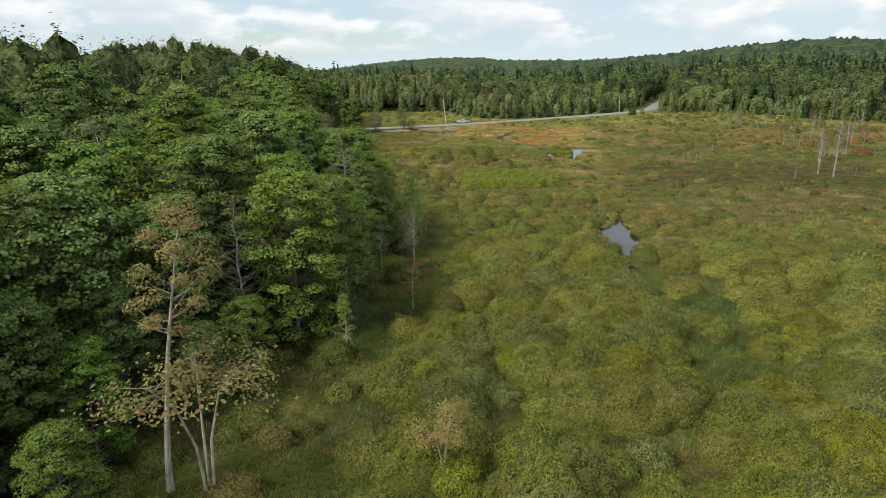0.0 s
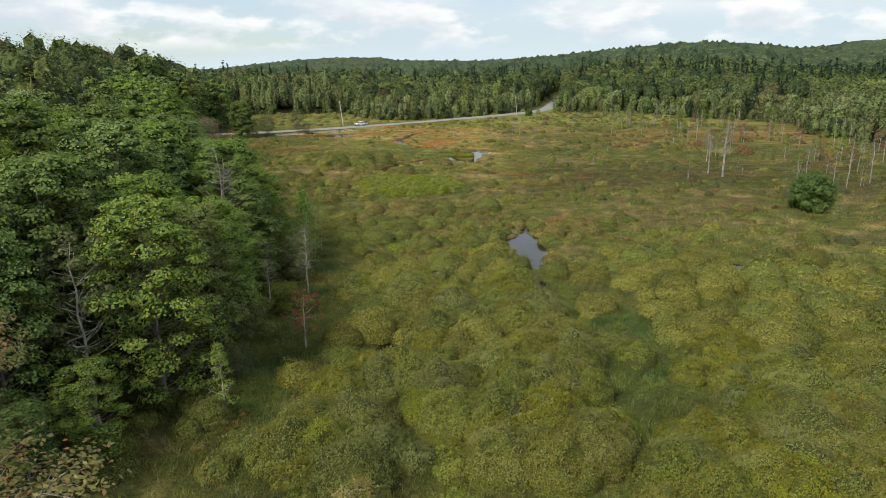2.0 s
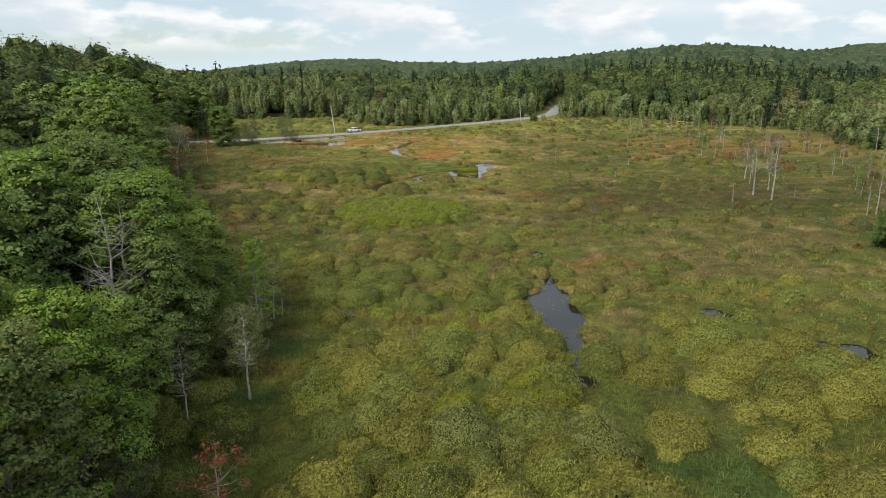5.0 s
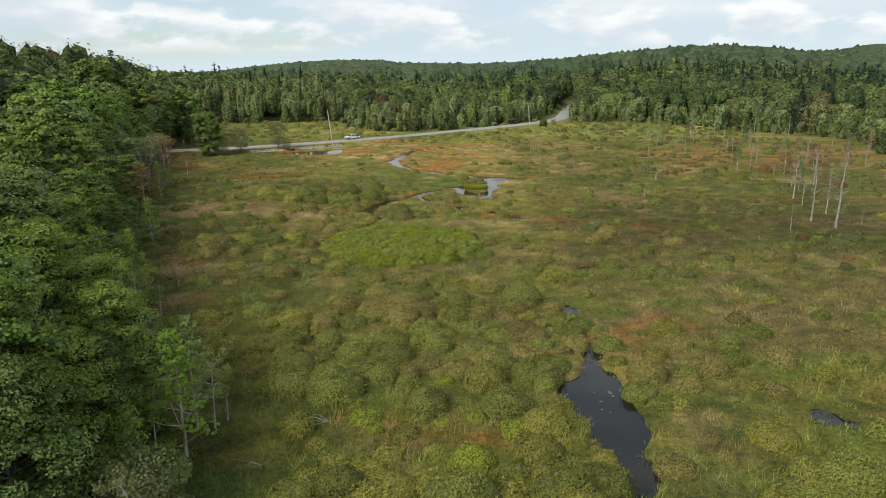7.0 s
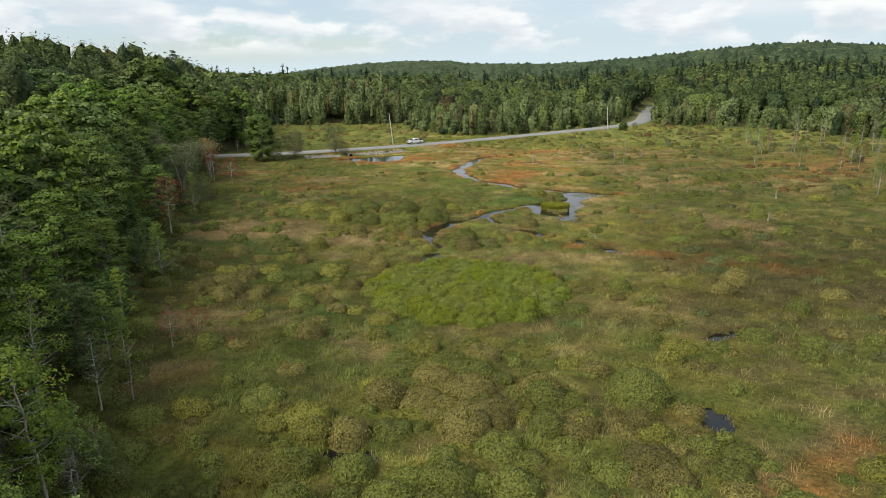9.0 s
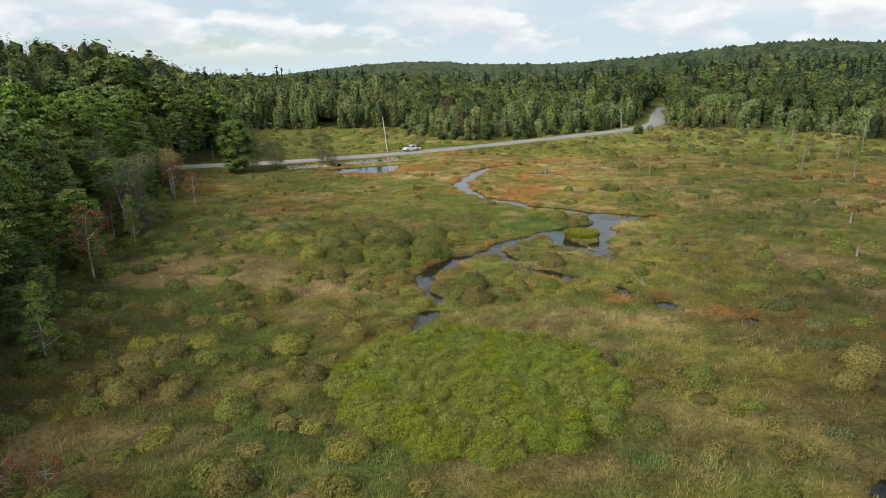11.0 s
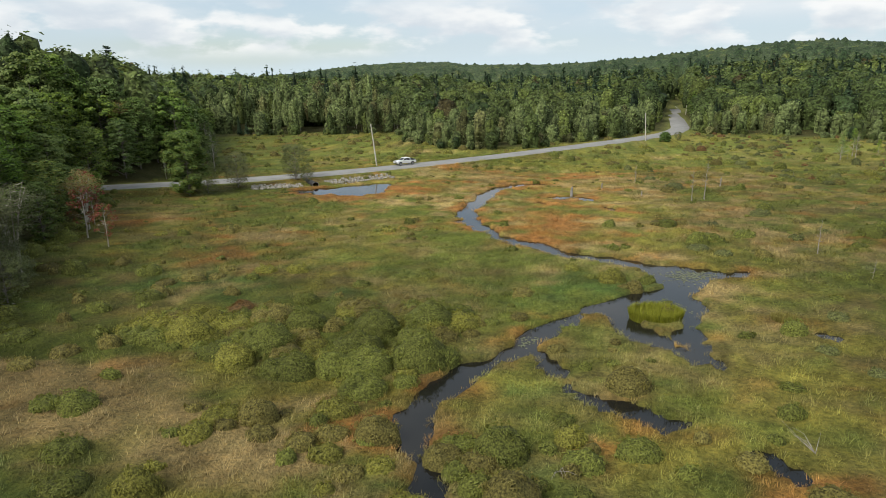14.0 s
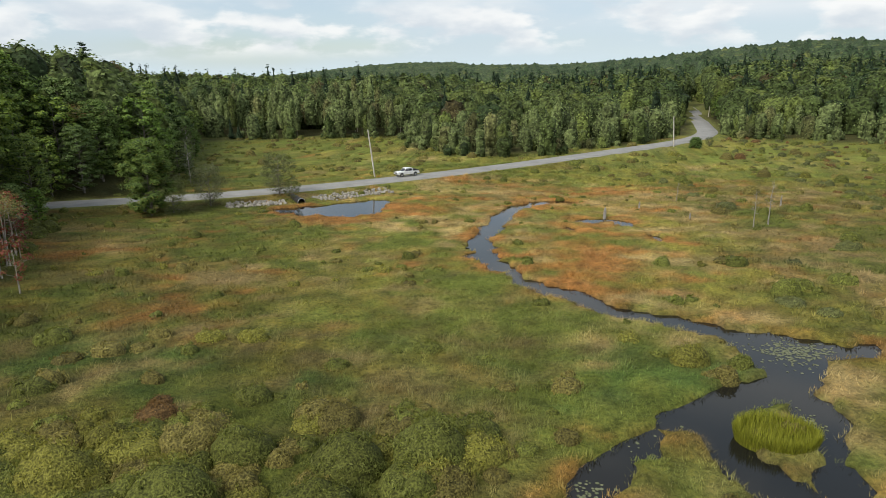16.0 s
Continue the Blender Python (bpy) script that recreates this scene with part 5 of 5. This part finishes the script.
# ---- pickup truck on the road ----
def paint(name, col, rough=0.3, metal=0.0, coat=0.6):
    m, N, L, b = material(name, rough, metal)
    c = colour_noise(N, L, [tuple(v * 0.94 for v in col), col], 3.0, 3)
    L.new(c, b.inputs["Base Color"]); b.inputs["Coat Weight"].default_value = coat
    return m


WHITE = paint("white_car_paint", (0.78, 0.78, 0.76))
GLASS_DARK = paint("dark_glass", (0.015, 0.018, 0.022), 0.05)
RUBBER = paint("tyre_rubber", (0.025, 0.025, 0.026), 0.85, coat=0)
ALLOY = paint("alloy", (0.45, 0.45, 0.46), 0.35, 0.9, 0)
CHROME = paint("chrome", (0.65, 0.65, 0.66), 0.15, 1.0, 0)
BLACK = paint("black_plastic", (0.02, 0.02, 0.02), 0.6, coat=0)
LAMP = paint("lamp_lens", (0.75, 0.76, 0.78), 0.1)
TAIL = paint("tail_lens", (0.35, 0.02, 0.02), 0.15)


def box(bm, x0, x1, y0, y1, z0, z1, bev=0.03):
    g = bmesh.ops.create_cube(bm, size=1, matrix=Matrix.LocRotScale(((x0 + x1) / 2, (y0 + y1) / 2, (z0 + z1) / 2), None, (x1 - x0, y1 - y0, z1 - z0)))
    if bev:
        edges = list({e for v in g["verts"] for e in v.link_edges})
        bmesh.ops.bevel(bm, geom=edges, offset=bev, segments=2, affect="EDGES", profile=0.5)
    return bm


def boxed(*rows):
    bm = bmesh.new()
    for r in rows:
        box(bm, *r)
    return bm


def prism(profile, half, inset=0.0, bev=0.04):
    """A side profile of (x, z) drawn out to +-half, its upper points drawn in."""
    bm = bmesh.new()
    zs = [z for _, z in profile]; lo, hi = min(zs), max(zs)
    rings = []
    for s in (-1, 1):
        rings.append([bm.verts.new((x, s * (half - inset * (z - lo) / (hi - lo)), z)) for x, z in profile])
    n = len(profile)
    bm.faces.new(rings[0]); bm.faces.new(rings[1][::-1])
    for i in range(n):
        bm.faces.new((rings[0][(i + 1) % n], rings[0][i], rings[1][i], rings[1][(i + 1) % n]))
    bmesh.ops.recalc_face_normals(bm, faces=bm.faces)
    if bev:
        bmesh.ops.bevel(bm, geom=list(bm.edges), offset=bev, segments=2, affect="EDGES", profile=0.6)
    return bm


def disc(bm, r, y0, y1, x, z, seg=20, bev=0.03):
    g = bmesh.ops.create_cone(bm, cap_ends=True, segments=seg, radius1=r, radius2=r, depth=abs(y1 - y0),
                              matrix=Matrix.LocRotScale((x, (y0 + y1) / 2, z), Euler((radians(90), 0, 0)), None))
    return bm


def build_truck(m):
    t = empty("pickup_truck", m)
    # x forward, origin at the middle on the road
    part("body", prism([(2.85, 0.50), (2.92, 0.72), (2.86, 1.05), (2.55, 1.16), (1.25, 1.24), (-2.85, 1.22), (-2.9, 0.62), (-2.75, 0.52)], 0.98, 0.05, 0.06), WHITE, t)
    part("cabin", prism([(1.35, 1.18), (0.62, 1.86), (0.35, 1.93), (-0.85, 1.93), (-1.1, 1.82), (-1.22, 1.18)], 0.92, 0.17, 0.05), WHITE, t)
    part("windscreen", prism([(1.305, 1.26), (0.70, 1.82), (0.665, 1.82), (1.27, 1.26)], 0.76, 0.08, 0), GLASS_DARK, t, "dark tinted windscreen")
    for s in (-1, 1):
        for x0, x1, x2, x3 in ((1.02, 0.20, 0.20, 0.55), (0.10, -0.95, -0.90, 0.10)):
            bm = bmesh.new()
            a = [(x0, 1.27), (x1, 1.27), (x2, 1.80), (x3, 1.80)]
            yy = lambda z: s * (0.935 - 0.17 * (z - 1.18) / 0.75)
            vs = [bm.verts.new((x, yy(z), z)) for x, z in a] + [bm.verts.new((x, yy(z) - s * 0.03, z)) for x, z in a]
            for f in ((0, 1, 2, 3), (7, 6, 5, 4), (0, 4, 5, 1), (1, 5, 6, 2), (2, 6, 7, 3), (3, 7, 4, 0)):
                bm.faces.new([vs[i] for i in f])
            bmesh.ops.recalc_face_normals(bm, faces=bm.faces)
            part("side_window", bm, GLASS_DARK, t, "dark side window")
        part("door_mirror", boxed((1.0, 1.15, s * 0.95 if s > 0 else -1.18, s * 0.95 + 0.23 if s > 0 else -0.95, 1.28, 1.46, 0.03)), BLACK, t)
        part("headlight", boxed((2.78, 2.93, min(s * 0.62, s * 0.92), max(s * 0.62, s * 0.92), 0.86, 1.04, 0.02)), LAMP, t, "clear headlight")
        part("tail_light", boxed((-2.92, -2.84, min(s * 0.80, s * 0.96), max(s * 0.80, s * 0.96), 0.85, 1.15, 0.02)), TAIL, t, "red tail light")
        for x in (1.9, -1.75):
            bm = disc(bmesh.new(), 0.40, s * 0.74, s * 1.0, x, 0.40)
            bmesh.ops.bevel(bm, geom=[e for e in bm.edges if len(e.link_faces) == 2 and e.calc_face_angle(0) > 1.0], offset=0.05, segments=2, affect="EDGES")
            w = part("wheel", bm, RUBBER, t, "black tyre")
            part("rim", disc(bmesh.new(), 0.25, s * 0.96, s * 1.012, x, 0.40, 16), ALLOY, w, "silver alloy rim")
            part("wheel_arch", disc(bmesh.new(), 0.48, s * 0.90, s * 0.975, x, 0.48, 20), BLACK, t)
        part("bed_rail", boxed((-2.85, -1.2, min(s * 0.86, s * 0.96), max(s * 0.86, s * 0.96), 1.20, 1.28, 0.02)), BLACK, t)
    part("grille", boxed((2.84, 2.95, -0.55, 0.55, 0.78, 1.06, 0.03)), BLACK, t, "black front grille")
    part("front_bumper", boxed((2.80, 3.02, -0.95, 0.95, 0.48, 0.70, 0.05)), CHROME, t)
    part("rear_bumper", boxed((-3.02, -2.82, -0.92, 0.92, 0.50, 0.66, 0.04)), CHROME, t)
    part("bed_cover", boxed((-2.0, -1.28, -0.8, 0.8, 1.2, 1.62, 0.06), (-2.7, -2.0, -0.7, 0.7, 1.2, 1.42, 0.06)), BLACK, t, "black load in the bed")
    tagged(t, "white crew-cab pickup truck parked on the road", "pickup truck")
    return t


tx, ty = -30.7, 210.9
build_truck(place(tx, ty, 1.05, 222, 0.86))

# ---- utility poles and wires ----
POLEWOOD = bark_material("pole_wood", [(0.30, 0.27, 0.23), (0.44, 0.41, 0.37), (0.55, 0.52, 0.48)], 3)


def build_pole(x, y, z, h, lean):
    t = empty("utility_pole", place(x, y, z))
    s = Shape().tube([(0, 0, -0.4), (lean * 0.5, 0, h * 0.5), (lean, 0, h)], [0.16, 0.14, 0.11], 10)
    part("shaft", s.mesh("shaft", POLEWOOD), None, t)
    part("cap", boxed((lean - 0.1, lean + 0.1, -0.1, 0.1, h - 0.02, h + 0.06, 0.02)), POLEWOOD, t)
    part("insulator", boxed((lean - 0.06, lean + 0.06, -0.06, 0.06, h + 0.06, h + 0.24, 0.02)), ALLOY, t, "grey insulator")
    part("bracket", boxed((lean - 0.05, lean + 0.22, -0.05, 0.05, h - 1.35, h - 1.2, 0.02)), ALLOY, t)
    tagged(t, "weathered grey wooden utility pole beside the road", "utility pole", "utility poles along the road")
    return Vector((x + lean, y, z + h))


tops = [build_pole(-98, 184.5, 0.5, 9.6, -0.3), build_pole(-37.3, 211.6, 0.6, 9.3, -1.0), build_pole(33.0, 267.5, 0.9, 7.9, -0.55), build_pole(75, 388, 1.2, 8.0, 0.3), build_pole(94, 462, 1.6, 8, 0.3)]
for a, b in zip(tops[:-1], tops[1:]):
    for dz in (0.0, -1.3):
        pts = [a.lerp(b, k / 14) + Vector((0, 0, dz - 0.016 * (b - a).length * 4 * (k / 14) * (1 - k / 14))) for k in range(15)]
        tagged(new("overhead_wire", Shape().tube(pts, [0.014] * 15, 4).mesh("overhead_wire", BLACK)), "thin black overhead wire between poles", "wire", "wires along the road")


# ---- riprap, culvert ----
def stone_material():
    m, N, L, b = material("riprap_stone", 0.9)
    info = N.new("ShaderNodeObjectInfo")
    c = mixcol(N, L, info.outputs["Random"], (0.17, 0.155, 0.135), (0.40, 0.37, 0.33))
    c = mixcol(N, L, 1.0, c, colour_noise(N, L, [(0.65, 0.65, 0.65), (1.15, 1.15, 1.1)], 5, 5), "MULTIPLY")
    L.new(c, b.inputs["Base Color"]); bump(N, L, b, 9, 0.05)
    return m


STONE = stone_material()


def rock_mesh(seed):
    rng = np.random.default_rng(seed)
    bm = bmesh.new()
    bmesh.ops.create_icosphere(bm, subdivisions=1, radius=0.5)
    k = rng.uniform(0.7, 1.25, 3)
    for v in bm.verts:
        v.co = Vector((v.co.x * k[0], v.co.y * k[1], v.co.z * k[2] * 0.7)) * rng.uniform(0.8, 1.15)
    me = bpy.data.meshes.new("rock"); bm.to_mesh(me); bm.free(); me.materials.append(STONE)
    return me


ROCKS = [rock_mesh(500 + i) for i in range(6)]


def rock_bank(a, b, n, seed, width=2.2):
    rng = np.random.default_rng(seed)
    t = empty("rock_bank", place((a[0] + b[0]) / 2, (a[1] + b[1]) / 2, 0))
    u = rng.uniform(0, 1, n)
    d = Vector((b[0] - a[0], b[1] - a[1], 0)); nn = Vector((-d.y, d.x, 0)).normalized()
    w = rng.uniform(-1, 1, n) * width
    X, Y = a[0] + d.x * u + nn.x * w, a[1] + d.y * u + nn.y * w
    Z = height(X, Y)
    for i in range(n):
        ob = new("rock", ROCKS[i % 6]); ob.parent = t
        s = rng.uniform(0.25, 0.72)
        ob.matrix_basis = Matrix.LocRotScale((X[i] - t.location.x, Y[i] - t.location.y, max(Z[i], -0.1) + 0.08 * s), Euler(rng.uniform(0, 6.28, 3)), (s, s, s))
    tagged(t, "bank of pale grey broken riprap stones", "rock bank", "riprap by the culvert")


rock_bank((-42.2, 189.2), (-31.5, 197.8), 290, 1, 2.0)
rock_bank((-55.0, 182.8), (-46.5, 186.6), 170, 2, 1.5)


def build_culvert():
    bm = bmesh.new()
    seg, r0, r1 = 20, 0.62, 0.55
    for x in (0, 6.0):
        for r in (r0, r1):
            for k in range(seg):
                bm.verts.new((r * math.cos(2 * math.pi * k / seg), x, r * math.sin(2 * math.pi * k / seg)))
    bm.verts.ensure_lookup_table()
    for k in range(seg):
        j = (k + 1) % seg
        for a, b in ((0, 2), (3, 1), (1, 0)):
            bm.faces.new([bm.verts[i] for i in (a * seg + k, a * seg + j, b * seg + j, b * seg + k)])
    t = new("culvert_pipe")
    t.matrix_basis = place(-43.9, 186.4, 0.3, 35)
    part("pipe", bm, BLACK, t)
    part("lip", Shape().tube([(0.60 * math.cos(a), 0.0, 0.60 * math.sin(a)) for a in np.linspace(0, 6.2832, 25)], [0.05] * 25, 6).mesh("lip", ALLOY), None, t, "pale worn rim")
    tagged(t, "dark round culvert pipe under the road bank", "culvert")


build_culvert()

# ---- creek details ----
PAD = leaf_material("lily_pad", (0.08, 0.10, 0.04), (0.20, 0.21, 0.10), through_light=0.1)


def lily_pads():
    rng = np.random.default_rng(61)
    V, F = [], []
    for cx, cy, sx, sy, n in ((11, 131.8, 3.2, 2.2, 480), (-2, 119.4, 2.2, 1.6, 60), (-5.6, 114.2, 1.4, 1.5, 70), (-9, 186, 2.2, 2.0, 120), (10, 43, 1.2, 2.6, 8), (3, 174.6, 2, 1, 30), (7.5, 122, 1.2, 1.8, 40)):
        X, Y = cx + rng.normal(size=n) * sx * 0.5, cy + rng.normal(size=n) * sy * 0.5
        for x, y, d in zip(X, Y, shore(X, Y)):
            if d > -0.25:
                continue
            r, b, a0 = rng.uniform(0.05, 0.13), len(V), rng.uniform(0, 6.28)
            V += [(x + r * math.cos(a0 + k), y + r * math.sin(a0 + k), 0.008 + rng.uniform(0, 0.006)) for k in (0.3, 1.5, 2.7, 3.9, 5.1, 6.0)]
            F.append((b, b + 1, b + 2, b + 3)); F.append((b, b + 3, b + 4, b + 5))
    tagged(new("lily_pads", mesh_from("lily_pads", V, F, PAD)), "small floating lily pads on the dark water", "lily pads", kind="stuff")


lily_pads()


def sedge_clump(x, y, rx, ry, n, h, col, label, seed):
    rng = np.random.default_rng(seed)
    q = rng.normal(size=(n, 2)); q /= np.maximum(1, np.linalg.norm(q, axis=1, keepdims=True))
    px_, py_ = q[:, 0] * rx, q[:, 1] * ry
    a, hh, w = rng.uniform(0, 6.28, n), h * rng.uniform(0.6, 1.15, n), rng.uniform(0.02, 0.045, n)
    ln = hh * rng.uniform(0.1, 0.45, n)
    V = np.stack([np.c_[px_ - np.sin(a) * w, py_ + np.cos(a) * w, np.full(n, -0.1)], np.c_[px_ + np.sin(a) * w, py_ - np.cos(a) * w, np.full(n, -0.1)],
                  np.c_[px_ + ln * np.cos(a), py_ + ln * np.sin(a), hh]], 1).reshape(-1, 3)
    C = np.repeat(np.array(col) * rng.uniform(0.7, 1.3, (n, 1)), 3, axis=0)
    ob = new("sedge_clump", mesh_from("sedge_clump", V, np.arange(3 * n).reshape(-1, 3), GRASS, False, C))
    ob.location = (x, y, 0.05)
    tagged(ob, label, "sedge clump", "sedge islets in the creek")


sedge_clump(5.0, 119.9, 2.0, 1.5, 5000, 0.95, (0.26, 0.27, 0.03), "bright yellow-green sedge islet standing in the creek", 1)
sedge_clump(14.9, 119.8, 0.9, 0.7, 900, 0.7, (0.25, 0.22, 0.06), "tan sedge tussock beside a small pool", 2)


def stump(x, y, h, r, seed):
    rng = np.random.default_rng(seed)
    s = Shape().tube([(0, 0, -0.2), (0.03, 0, h * 0.5), (0.05, 0.02, h * 0.85), (0.1, 0.02, h)], [r * 1.2, r, r * 0.8, r * 0.15], 8)
    t = empty("stump", place(x, y, float(height(np.array([x]), np.array([y]))[0])))
    part("trunk", s.mesh("trunk", DEADWOOD), None, t)
    tagged(t, "broken bleached dead stump in the marsh", "stump", "stumps in the marsh")


for i, (x, y, h, r) in enumerate([(3.2, 176.5, 1.5, 0.2), (9, 183, 1.0, 0.12), (14.5, 176, 0.8, 0.1), (30, 186, 1.6, 0.12), (36, 150, 1.1, 0.1), (40, 128, 1.4, 0.12), (-13.0, 39.5, 1.5, 0.07), (33, 112, 1.2, 0.1)]):
    stump(x, y, h, r, i)


def fallen(x, y, ln, turn, seed):
    """Bare grey brush lying in the sedge."""
    rng = np.random.default_rng(seed)
    t = empty("dead_brush", place(x, y, float(height(np.array([x]), np.array([y]))[0]), turn))
    for _ in range(6):
        a = rng.uniform(-0.7, 0.7); l = ln * rng.uniform(0.4, 1)
        s = Shape().tube([(0, 0, 0.05), (l * 0.5 * math.cos(a), l * 0.5 * math.sin(a), 0.5 * rng.uniform(0.5, 1.2)), (l * math.cos(a), l * math.sin(a), rng.uniform(0.3, 1.1))], [0.018, 0.012, 0.005], 4)
        part("branch", s.mesh("branch", DEADWOOD), None, t)
    tagged(t, "bare grey dead brush lying in the sedge", "dead brush", "dead brush in the marsh")


for i in range(12):
    y = rg.uniform(-5, 110)
    fallen(rg.uniform(-12, 16) - 0.06 * y, y, rg.uniform(1.0, 2.6), rg.uniform(0, 360), i)
fallen(-15.5, 31, 4.5, -20, 91)
fallen(-30.5, 60, 4.0, 10, 92)
fallen(-52, 118, 5.0, -30, 93)
